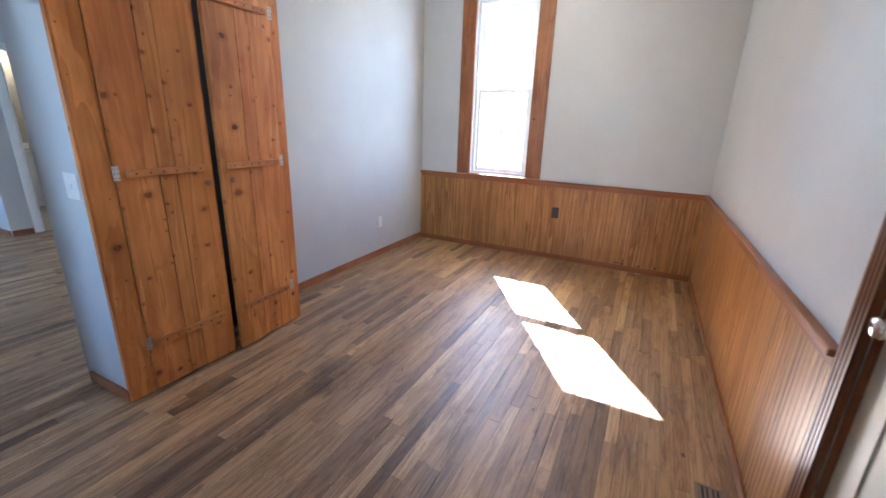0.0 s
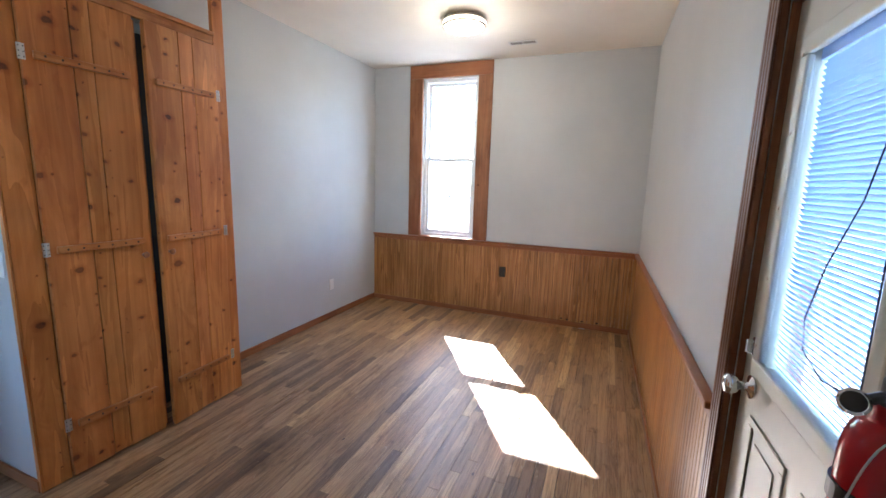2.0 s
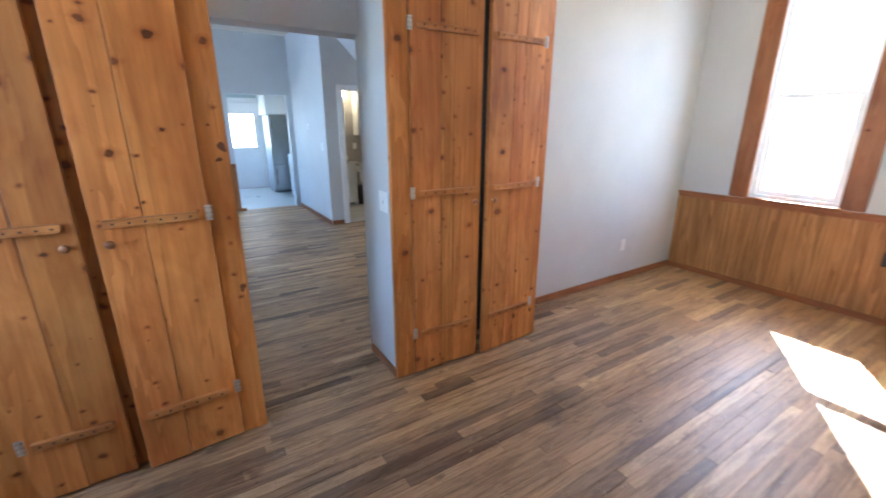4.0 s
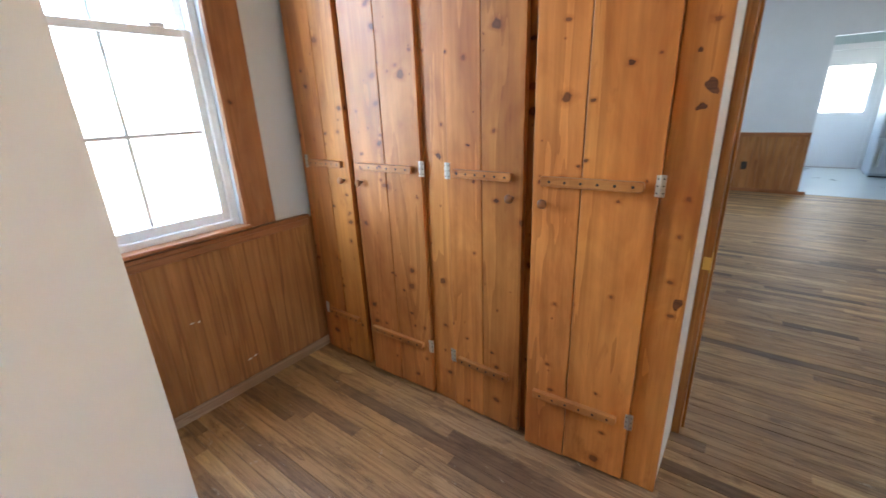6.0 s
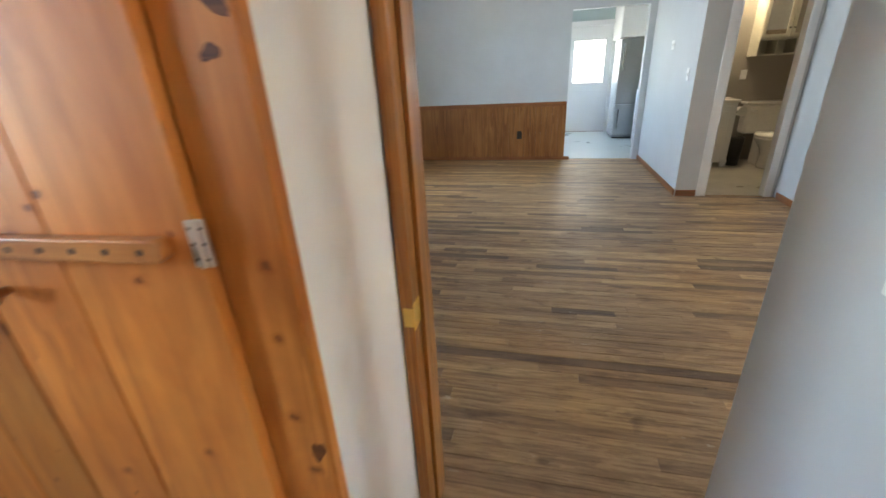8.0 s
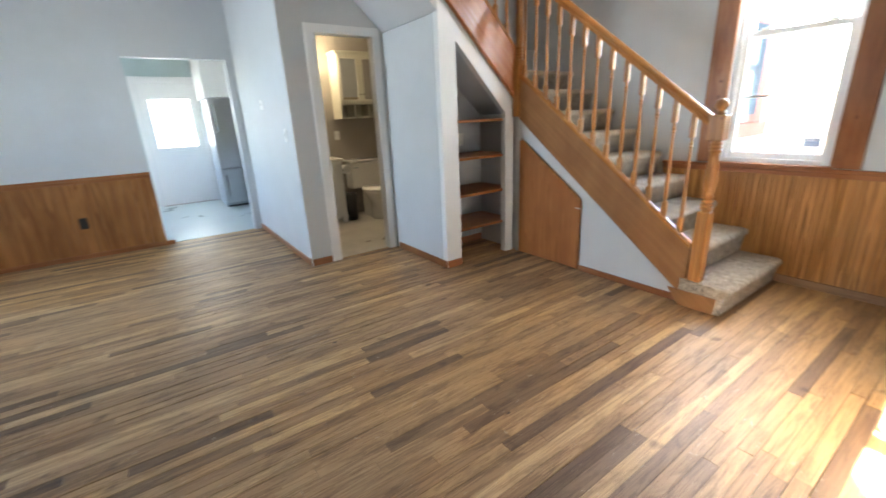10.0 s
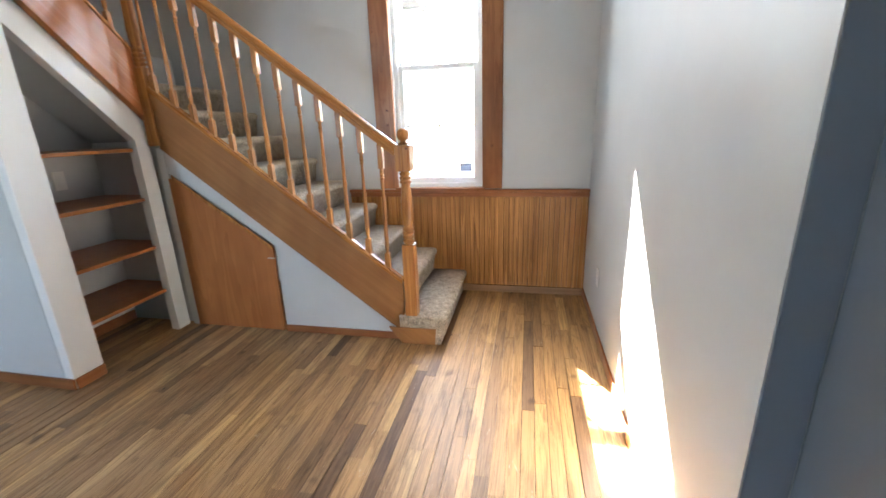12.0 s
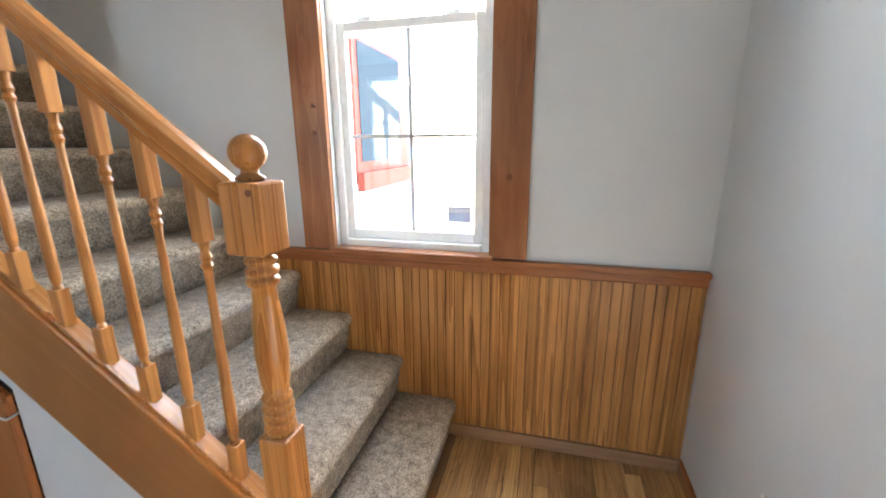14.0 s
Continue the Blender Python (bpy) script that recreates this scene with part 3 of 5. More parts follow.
def neighbour_house(x, y0, y1):
    """A pale wing that stands beside the yard, its red-framed window facing east."""
    h = thing("neighbour_house", (x, (y0 + y1) / 2, -0.55), "pale neighbouring building with a red-framed window", "house")
    part("wall", box(x - 3.5, x, y0, y1, -0.6, 3.1), M_SIDING, h)
    w = part("window", box(x + 0.002, x + 0.05, 7.30, 8.80, 0.90, 2.32), M_REDTRIM, h, "red-framed window")
    part("pane", box(x + 0.051, x + 0.06, 7.40, 8.50, 1.12, 2.24), M_DARKGLASS, w, "matte pane with the sky's reflection in its colour")
    part("sill", box(x + 0.051, x + 0.12, 7.28, 8.82, 0.84, 1.02), M_REDTRIM, w)
    part("roof", prism(((x + 0.32, 3.12), (x + 0.32, 3.24), (x - 1.7, 4.3), (x - 3.8, 3.24), (x - 3.8, 3.12)), "y", y0 - 0.2, y1 + 0.2), M_ROOF, h)
    return h


neighbour_house(-4.2, 5.9, 9.1)


# ---- windows ----
def window(name, x0, x1, z0, z1, wy, way, label, casing=True, head=True, sticker=False, cas_l=0.16, cas_r=0.16, head_top=2.765, cas_bottom=None):
    """A double-hung window in a wall along x whose room face is at wy; way is +1 where the outside lies at greater y."""
    w = thing(name, ((x0 + x1) / 2, wy, z0), label, "window", "", "structure")

    def b(xa, xb, d0, d1, za, zb, bev=0.0):
        ya, yb = sorted((wy + way * d0, wy + way * d1))
        return box(xa, xb, ya, yb, za, zb, None, bev)

    fr = b(x0, x0 + 0.035, 0.03, 0.13, z0, z1, 0.004)
    join(fr, b(x1 - 0.035, x1, 0.03, 0.13, z0, z1, 0.004))
    join(fr, b(x0 + 0.0355, x1 - 0.0355, 0.03, 0.13, z1 - 0.04, z1, 0.004))
    join(fr, b(x0 + 0.0355, x1 - 0.0355, 0.02, 0.13, z0, z0 + 0.035, 0.004))
    part("window_frame", fr, M_VINYL, w, "white vinyl window frame")
    zm = (z0 + z1) / 2
    for low in (True, False):
        za, zb, d = (z0 + 0.035, zm + 0.02, 0.045) if low else (zm - 0.02, z1 - 0.04, 0.085)
        xa, xb, s = x0 + 0.035, x1 - 0.035, 0.034
        sash = b(xa, xa + s, d, d + 0.035, za, zb, 0.004)
        join(sash, b(xb - s, xb, d, d + 0.035, za, zb, 0.004))
        join(sash, b(xa + s + 0.0005, xb - s - 0.0005, d, d + 0.035, za, za + s + 0.008, 0.004))
        join(sash, b(xa + s + 0.0005, xb - s - 0.0005, d, d + 0.035, zb - s, zb, 0.004))
        so = part("sash", sash, M_VINYL, w)
        xm, zc = (xa + xb) / 2, (za + zb) / 2
        part("muntin", b(xm - 0.007, xm + 0.007, d + 0.012, d + 0.022, za + s, zb - s), M_MUNTIN, so)
        part("muntin", b(xa + s, xb - s, d + 0.013, d + 0.021, zc - 0.007, zc + 0.007), M_MUNTIN, so)
        pane = part("pane", b(xa + s - 0.005, xb - s + 0.005, d + 0.0255, d + 0.0295, za + s - 0.005, zb - s + 0.005), M_GLASS, so)
        pane.visible_shadow = False
        if low:
            for xc in (xa + 0.12, xb - 0.12):
                part("sash_lock", b(xc - 0.03, xc + 0.03, d + 0.005, d + 0.03, zb + 0.001, zb + 0.018, 0.004), M_VINYL, so)
            if sticker:
                st = part("sticker", b(xb - s - 0.115, xb - s - 0.02, d + 0.0226, d + 0.0245, za + s + 0.05, za + s + 0.115), M_LABEL, so, "small blue and white label")
                part("sticker_band", b(xb - s - 0.113, xb - s - 0.022, d + 0.0215, d + 0.0223, za + s + 0.09, za + s + 0.112), M_PAPER, so)
    ja = b(x0 - 0.012, x0 - 0.001, -0.004, 0.19, z0, z1)
    part("jamb", ja, M_CASING, w)
    part("jamb", b(x1 + 0.001, x1 + 0.012, -0.004, 0.19, z0, z1), M_CASING, w)
    cb = RAIL + 0.006 if cas_bottom is None else cas_bottom
    if casing:
        part("casing", b(x0 - cas_l, x0 - 0.002, -0.024, -0.0005, cb, z1 + (0.0 if head else 0.15), 0.004), M_CASING, w, "reddish stained board casing")
        part("casing", b(x1 + 0.002, x1 + cas_r, -0.024, -0.0005, cb, z1 + (0.0 if head else 0.15), 0.004), M_CASING, w, "reddish stained board casing")
        part("head_casing", b(x0 - cas_l, x1 + cas_r, -0.026, -0.0005, z1 + 0.002, head_top, 0.004), M_CASING_X, w)
    part("window_sill", b(x0 - 0.02, x1 + 0.02, -0.045, 0.03, z0 - 0.012, z0 + 0.006, 0.005), M_CASING_X, w, "narrow wooden sill")
    return w


window("window_1", *WIN_A, YF, 1, "tall white double-hung window with wide reddish casing, sunlit")
window("window_2", *WIN_B, YF, 1, "tall white double-hung window beside the stairs, sunlit", sticker=True, cas_l=0.15, cas_r=0.15)
window("window_3", *WIN_N, YS, -1, "white double-hung window with wooden casing in the nook", sticker=True)
window("window_4", *WIN_S2, YS, -1, "white double-hung window in the living room")


part("knot", lathe(((0.012, 0.0), (0.011, 0.0008), (0, 0.0008)), (-2.462, YF - 0.0245, 1.165), 14, None, Matrix.Rotation(radians(90), 4, "X")), M_DARK, bpy.data.objects["window_2"], "dark brown knot")


# ---- wainscot, rails and skirting ----
def beadboard(name, axis, face, a0, a1, z1, out, step=0.038, groove=0.006, material=M_OAK, label="honey-oak beadboard wainscot panel"):
    """Panel with vertical grooves on a wall; out is the way into the room along the axis."""
    pts = [(a0, 0.0)]
    a = a0
    while a < a1 - 1e-6:
        e = min(a + step, a1)
        pts += [(a, 0.0), (a, 0.012), (e - 0.0055, 0.012), (e - 0.0045, groove), (e - 0.001, groove)]
        a = e
    pts += [(a1, 0.0)]
    clean = []
    for p in pts:
        if not clean or (abs(p[0] - clean[-1][0]) + abs(p[1] - clean[-1][1])) > 1e-6:
            clean.append(p)
    own = bmesh.new()
    lo, hi = [], []
    for a, d in clean:
        c = face + out * d
        xy = (c, a) if axis == "x" else (a, c)
        lo.append(own.verts.new((*xy, 0.004)))
        hi.append(own.verts.new((*xy, z1)))
    for k in range(len(clean) - 1):
        own.faces.new((lo[k], lo[k + 1], hi[k + 1], hi[k]))
    own.faces.new(hi)
    return tagged(part(name, own, material), label, "wainscot", "", "structure")


def run(name, axis, face, a0, a1, z0, z1, out, depth, material, label, bevel=0.004, category="trim"):
    lo, hi = sorted((face + out * 0.0005, face + out * depth))
    bm = box(lo, hi, a0, a1, z0, z1, None, bevel) if axis == "x" else box(a0, a1, lo, hi, z0, z1, None, bevel)
    return tagged(part(name, bm, material), label, category, "", "structure")


def rail(axis, face, a0, a1, out, z=RAIL):
    m = M_CASING_X if axis == "y" else M_CASING_Y
    run("chair_rail", axis, face, a0, a1, z - 0.022, z + 0.002, out, 0.040, m, "dark stained wooden chair rail", 0.006)
    run("chair_rail_apron", axis, face, a0, a1, z - 0.058, z - 0.0225, out, 0.022, m, "dark stained moulding under the chair rail", 0.005)


def base(axis, face, a0, a1, out, h=0.065, skin=0.0, worn=False):
    m = M_BASE if worn else M_CASING_X if axis == "y" else M_CASING_Y
    run("baseboard", axis, face + out * skin, a0, a1, 0.002, h, out, 0.013, m, "low pale worn wooden baseboard" if worn else "low brown wooden baseboard", 0.003, "baseboard")


for axis, face, a0, a1, out in (("y", YF, XL, XR, -1), ("x", XR, 2.095, YF, -1), ("y", YF, -3.62, XB, -1), ("y", YS, -1.22, XR, 1),
                                ("x", XK, YS, 1.487, 1)):
    beadboard("wainscot", axis, face, a0 - (0.07 if face == YS else 0.0), a1, RAIL - 0.02, out, 0.038 if face != XK else 0.08, 0.0110 if face in (YS, XK, XR) else 0.0070, M_PANEL if face in (YS, XK) else M_OAK)
    rail(axis, face, a0, a1, out)
base("y", YF, XL, XR, -1, 0.055, 0.013)
base("x", XR, 2.095, YF - 0.03, -1, 0.05, 0.013)
base("y", YF, -2.74, XB, -1, 0.06, 0.013, True)
base("y", YS, -1.285, XR, 1, 0.06, 0.013, True)
base("x", XK, YS, 1.565, 1, 0.05, 0.013)
base("x", XL, 2.725, YF - 0.03, 1)
base("x", XB, 2.745, YF - 0.03, -1)
base("y", 2.54, XK, -5.475, -1)
base("y", 3.45, -5.40, -4.565, -1)
base("y", 1.60, -1.622, -1.25, -1, 0.06)
base("x", -4.565, 3.45, 3.61, 1)
base("x", -5.46, 2.545, 2.735, 1)
# Thin sheet added over the partition's reveal to carry its shade.
tagged(part("recess_lining", box(XB + 0.0005, -1.661, 2.7325, 2.7365, 0.004, 1.963), M_SHADED_GREY), "thin sheet over the partition reveal, shade put into its blue-grey", "trim", "", "structure")
# the raised edge of the stub wall and rough patch at the corner of the partition
run("corner_bead", "x", XB, 2.737, 2.90, 0.07, 2.9, -1, 0.0025, M_WALL, "smoothed plaster strip at the wall corner", 0.0)


# ---- closets ----
CX = -1.216          # face of the closet doors


def strap(y0, y1, z, parent):
    x = CX
    bm = prism(((y0, z - 0.016), (y1 - 0.008, z - 0.016), (y1, z - 0.008), (y1, z + 0.012), (y1 - 0.006, z + 0.016), (y0, z + 0.016)), "x", x + 0.001, x + 0.021, None, 0.003)
    for k in range(6):
        c = y0 + (k + 0.6) * (y1 - y0) / 6.2
        hole = lathe(((0.0048, 0.0), (0.0048, 0.0014), (0, 0.0014)), (x + 0.0205, c, z), 8, None, Matrix.Rotation(radians(90), 4, "Y"))
        for f in hole.faces:
            f.material_index = 1
        join(bm, hole)
    return part("strap", bm, (M_PINE_Y, M_BLACK), parent, "pine batten with dark screw holes")


def hinge(y, z, parent):
    bm = box(CX - 0.003, CX + 0.0018, y - 0.013, y + 0.013, z - 0.032, z + 0.032, None, 0.0006)
    lathe(((0.0032, -0.032), (0.0032, 0.032)), (CX + 0.003, y, z), 8, bm)
    for k in (-0.021, 0.0, 0.021):
        for s in (-0.008, 0.008):
            screw = lathe(((0.0026, 0.0), (0.0026, 0.0006), (0, 0.0006)), (CX + 0.0017, y + s, z + k), 6, None, Matrix.Rotation(radians(90), 4, "Y"))
            for f in screw.faces:
                f.material_index = 1
            join(bm, screw)
    return part("hinge", bm, (M_ZINC, M_BLACK), parent, "small zinc butt hinge")


def knob(y, z, parent):
    prof = ((0.007, 0.0), (0.007, 0.012), (0.013, 0.018), (0.017, 0.026), (0.014, 0.033), (0, 0.036))
    return part("knob", lathe(prof, (CX, y, z), 16, None, Matrix.Rotation(radians(90), 4, "Y")), M_CASING, parent, "turned wooden knob", True)


def closet_door(root, y0, y1, z0, z1, boards, straps, hinge_side, lean=0.0, gap=0.0015):
    """Board door in the plane of the closet front; hinge_side -1: hung at y0, +1: at y1; lean: degrees that it stands open."""
    pivot_y = y0 if hinge_side < 0 else y1
    me = bpy.data.meshes.new("door")
    bm = box(-0.013, -0.0045, y0 - pivot_y + 0.004, y1 - pivot_y - 0.004, z0 + 0.01, z1 - 0.01)
    bm.to_mesh(me)
    bm.free()
    me.materials.append(M_PINE)
    d = new("door", me)
    d.parent = root
    d.location = Vector((CX - 0.018, pivot_y, 0)) - origin(root)
    edges = [y0 + (y1 - y0) * f for f in boards]
    for k in range(len(edges) - 1):
        bz0 = z0 + (0.006 if k % 2 else 0.0)
        part("board", box(CX - 0.022, CX + (0.001 if k % 2 else 0), edges[k] + gap, edges[k + 1] - gap, bz0, z1, None, 0.003), M_PINE, d)
    for z in straps:
        strap(y0 + 0.035, y1 - 0.04, z, d)
    knob_y = (y1 - 0.045) if hinge_side < 0 else (y0 + 0.045)
    knob(knob_y, 1.055, d)
    for z in straps:
        hinge(pivot_y, z + 0.005, d)
    if lean:
        d.rotation_euler = (0, 0, radians(lean))
    return d


def closet(name, y0, y1, stiles, doors, label, behind, top=2.27):
    root = thing(name, (CX - 0.02, (y0 + y1) / 2, 0), label, "closet", "pine closets")
    for a, b in stiles:
        part("stile", box(CX - 0.045, CX - 0.018, a, b, 0.004, ZA - 0.004, None, 0.003), M_PINE, root)
    part("header", box(CX - 0.044, CX - 0.0165, y0 + 0.09, y1 - 0.08, top, top + 0.075, None, 0.004), M_PINE_Y, root)
    part("header_moulding", box(CX - 0.017, CX + 0.002, y0 + 0.09, y1 - 0.08, top + 0.045, top + 0.07, None, 0.006), M_PINE_Y, root)
    part("transom", box(-1.50, -1.48, y0 + 0.09, y1 - 0.08, top + 0.076, ZA - 0.004), M_WALL, root, "white painted recess above the doors")
    part("cap", box(-1.48, CX - 0.046, y0 + 0.09, y1 - 0.08, top + 0.05, top + 0.074), M_WALL, root)
    # With M_BLACK a black sheet stands for the shade behind the ajar doors.
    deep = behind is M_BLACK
    part("interior", box(-1.50 if deep else CX - 0.062, -1.49 if deep else CX - 0.047, y0 + 0.03, y1 - 0.03, 0.004, top), behind, root, "black sheet for the shade inside the closet" if deep else "pine boards behind the doors")
    for spec in doors:
        closet_door(root, *spec)
    return root


LOW, MID, HIGH = 0.280, 1.130, 1.965
three = (LOW, MID, HIGH)
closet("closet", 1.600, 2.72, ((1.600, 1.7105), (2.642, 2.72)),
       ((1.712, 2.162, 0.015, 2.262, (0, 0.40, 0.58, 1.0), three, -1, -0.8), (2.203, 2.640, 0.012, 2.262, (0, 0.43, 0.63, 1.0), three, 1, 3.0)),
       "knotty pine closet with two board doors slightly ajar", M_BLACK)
part("meeting_strip", box(CX - 0.042, CX - 0.024, 2.120, 2.188, 0.02, 2.255, None, 0.002), M_PINE, bpy.data.objects["closet"])
closet("closet", YS + 0.03, 0.845, ((YS + 0.03, -0.9395), (-0.1605, -0.0305), (0.7365, 0.845)),
       ((-0.938, -0.612, 0.015, 2.262, (0, 0.5, 1.0), three, -1, 0.0), (-0.570, -0.162, 0.015, 2.262, (0, 0.5, 1.0), three, 1, 1.2),
        (-0.029, 0.305, 0.015, 2.262, (0, 0.48, 1.0), three, -1, -0.6), (0.345, 0.735, 0.010, 2.262, (0, 0.42, 1.0), three, 1, 3.5)),
       "knotty pine closet with four board doors and wooden knobs", M_PINE)


def big_knot(y, z, ry, rz, tilt):
    """A large dark knot that stands a hair proud of the closet's end stile."""
    own = bmesh.new()
    ring = []
    for k in range(18):
        a = 2 * math.pi * k / 18
        r = 1 + 0.16 * math.sin(3 * a + 40 * z) + 0.08 * math.sin(5 * a + 9 * y)
        u, v = ry * r * math.cos(a), rz * r * math.sin(a)
        c, s = math.cos(tilt), math.sin(tilt)
        ring.append(own.verts.new((CX - 0.0176, min(y + c * u - s * v, 0.8415), z + s * u + c * v)))
    own.faces.new(ring)
    return part("knot", own, M_KNOT, bpy.data.objects["closet.001"], "dark brown knot")


big_knot(0.822, 1.402, 0.014, 0.022, 0.5)
big_knot(0.805, 1.350, 0.014, 0.008, 0.3)
big_knot(0.824, 0.770, 0.012, 0.021, -0.3)
big_knot(0.783, 1.490, 0.006, 0.006, 0.0)
# closet sides towards the passage
wall("wall_closet_side", "y", 1.60, 1.68, -1.660, -1.262, 0.0, ZA, label="pale blue painted side of the closet")
wall("wall_closet_side", "y", 0.79, 0.842, -1.600, -1.262, 0.0, ZA, material=M_STUB, label="white painted side of the closet")
tagged(part("edge_trim", box(-1.261, -1.232, 1.592, 1.5985, 0.004, ZA - 0.004, None, 0.002), M_PINE), "pine edge strip on the closet corner", "trim", "", "structure")


def passage_jamb():
    j = thing("door_jamb", (-1.66, 0.85, 0), "brown stained door jamb with a brass strike plate", "door jamb", "", "structure")
    part("jamb", box(-1.778, -1.603, 0.8435, 0.8745, 0.003, 1.95, None, 0.003), M_STAIR, j)
    part("stop", box(-1.690, -1.655, 0.875, 0.886, 0.003, 1.94, None, 0.002), M_STAIR, j)
    part("strike_plate", join(box(-1.650, -1.6015, 0.8747, 0.8775, 0.755, 0.825, None, 0.001), box(-1.6028, -1.6, 0.850, 0.8775, 0.765, 0.815, None, 0.001)), M_BRASS, j, "shiny brass strike plate")
    return j


passage_jamb()


# ---- stairs ----
RISE, RUN_, NOSE = 0.1835, 0.2425, -2.664
Y0, Y1 = 4.265, YF - 0.016
SLOPE = 0.766


def carpet_step(x_nose, z, first=False, depth=0.30):
    """One carpeted step with a rounded nosing that hangs over its riser."""
    ya = 4.195 if first else Y0
    p = [(x_nose - depth, z), (x_nose - 0.03, z)]
    for k in range(1, 6):
        a = radians(90 - k * 30)
        p.append((x_nose - 0.03 + 0.03 * math.cos(a), z - 0.03 + 0.03 * math.sin(a)))
    p += [(x_nose - 0.035, z - 0.065), (x_nose - 0.035, z - RISE + 0.002), (x_nose - depth, z - RISE + 0.002)]
    bm = prism(p, "y", ya, Y1)
    bmesh.ops.bevel(bm, geom=[e for e in bm.edges if abs(e.verts[0].co.y - e.verts[1].co.y) < 1e-4 and (e.verts[0].co.z > z - RISE + 0.02 or e.verts[1].co.z > z - RISE + 0.02)],
                    offset=0.012, segments=2, affect="EDGES", profile=0.5)
    return bm


stair = thing("staircase", (-3.6, 4.7, 0), "carpeted wooden staircase with honey-coloured balusters and newel posts", "staircase")
for k in range(9):
    xn, z = NOSE - RUN_ * k, RISE * (k + 1)
    last = k == 8
    part("carpeted_step", carpet_step(xn, z, k == 0, 0.95 if last else 0.30), M_CARPET, stair, "speckled beige carpeted step", True)
# stringer and its cap along the open side
xs0, xs1 = -2.932, -4.475
zt = lambda x: 0.395 + SLOPE * (xs0 - x)
part("stringer", prism(((xs0, zt(xs0) - 0.345), (xs0, zt(xs0)), (xs1, zt(xs1)), (xs1, zt(xs1) - 0.345)), "y", 4.218, 4.264, None, 0.003), M_STRING, stair, "broad stained stringer board")
part("stringer_cap", prism(((xs0, zt(xs0) + 0.0005), (xs0, zt(xs0) + 0.022), (xs1, zt(xs1) + 0.022), (xs1, zt(xs1) + 0.0005)), "y", 4.208, 4.272, None, 0.004), M_RAIL, stair)
part("shoe_rail", prism(((xs0, zt(xs0) + 0.0225), (xs0, zt(xs0) + 0.034), (xs1, zt(xs1) + 0.034), (xs1, zt(xs1) + 0.0225)), "y", 4.218, 4.228, None, 0.002), M_STAIR, stair)
part("starting_block", prism(((-2.95, 0.004), (-2.735, 0.004), (-2.725, 0.112), (-3.03, 0.112)), "y", 4.182, 4.1945, None, 0.003), M_STRING, stair)


def newel(x, y, z0, height, ball=True):
    """Square-turned-square post with a ball on top."""
    w = 0.037
    n = part("newel_post", box(x - w, x + w, y - w, y + w, z0, z0 + 0.46, None, 0.005), M_STAIR, stair)
    zb, zt2 = z0 + 0.4605, z0 + height - 0.145
    L = zt2 - zb
    prof = [(0.030, 0.0), (0.022, 0.008), (0.034, 0.012), (0.036, 0.019), (0.034, 0.026), (0.023, 0.030), (0.034, 0.036), (0.036, 0.043), (0.034, 0.050), (0.023, 0.054), (0.034, 0.060), (0.036, 0.067), (0.034, 0.074), (0.023, 0.079), (0.033, 0.085), (0.034, 0.095), (0.030, 0.102), (0.026, 0.105),
            (0.031, 0.13), (0.036, 0.20), (0.033, 0.27), (0.026, L - 0.10), (0.025, L - 0.072), (0.033, L - 0.068), (0.035, L - 0.061), (0.033, L - 0.054), (0.022, L - 0.050), (0.033, L - 0.046), (0.035, L - 0.039), (0.033, L - 0.032), (0.022, L - 0.028), (0.033, L - 0.022), (0.033, L - 0.012), (0.022, L - 0.006), (0.028, L)]
    part("turning", lathe(prof, (x, y, zb), 20), M_STAIR, n, "", True)
    w2 = 0.044
    part("block", box(x - w2, x + w2, y - w2, y + w2, zt2 + 0.0005, zt2 + 0.145, None, 0.006), M_STAIR, n)
    if z0 < 1:
        kn = lathe(((0.0075, 0.0), (0.0070, 0.0006), (0, 0.0006)), (x + 0.026, y - w2, zt2 + 0.126), 12, None, Matrix.Rotation(radians(90), 4, "X"))
        part("knot", kn, M_DARK, n, "dark brown knot")
    if ball:
        r = 0.036
        ballp = [(0.026, 0.0), (0.030, 0.006), (0.018, 0.014), (0.017, 0.02)]
        ballp += [(r * math.sin(radians(a)), 0.05 - r * math.cos(radians(a)) + 0.004) for a in range(30, 180, 15)] + [(0, 0.05 + r + 0.004)]
        part("ball", lathe(ballp, (x, y, zt2 + 0.1455), 20), M_STAIR, n, "", True)
    return n


newel(-2.882, 4.238, 0.185, 1.035)
newel(-4.50, 4.238, 1.25, 1.42, True)


def baluster(x, y, z0, z1, base_cut=0.0, cut=0.0):
    """Square foot, slim turning, square top; made once for one length."""
    w = 0.0155
    foot, top = 0.10, 0.14
    bm = box(x - w, x + w, y - w, y + w, z0, z0 + foot, None, 0.002)
    box(x - w, x + w, y - w, y + w, z1 - top, z1, bm, 0.002)
    L = z1 - z0 - foot - top
    prof = [(0.013, 0), (0.0085, 0.012), (0.0125, 0.03), (0.0135, 0.10), (0.0105, 0.30), (0.0085, L - 0.10), (0.0085, L - 0.065), (0.013, L - 0.055), (0.009, L - 0.045),
            (0.013, L - 0.035), (0.009, L - 0.022), (0.011, L - 0.008), (0.013, L)]
    lathe(prof, (x, y, z0 + foot), 12, bm)
    return bm


first = None
for k in range(13):
    x = -3.022 - 0.1178 * k
    z0 = zt(x) + 0.018
    z1 = 1.230 + 0.766 * (-3.022 - x)
    if first is None:
        first = part("baluster", baluster(x, 4.240, z0, z1), M_STAIR, stair)
        fx, fz = x, z0
    else:
        o = first.copy()
        scene.collection.objects.link(o)
        o.location = first.location + Vector((x - fx, 0, z0 - fz))


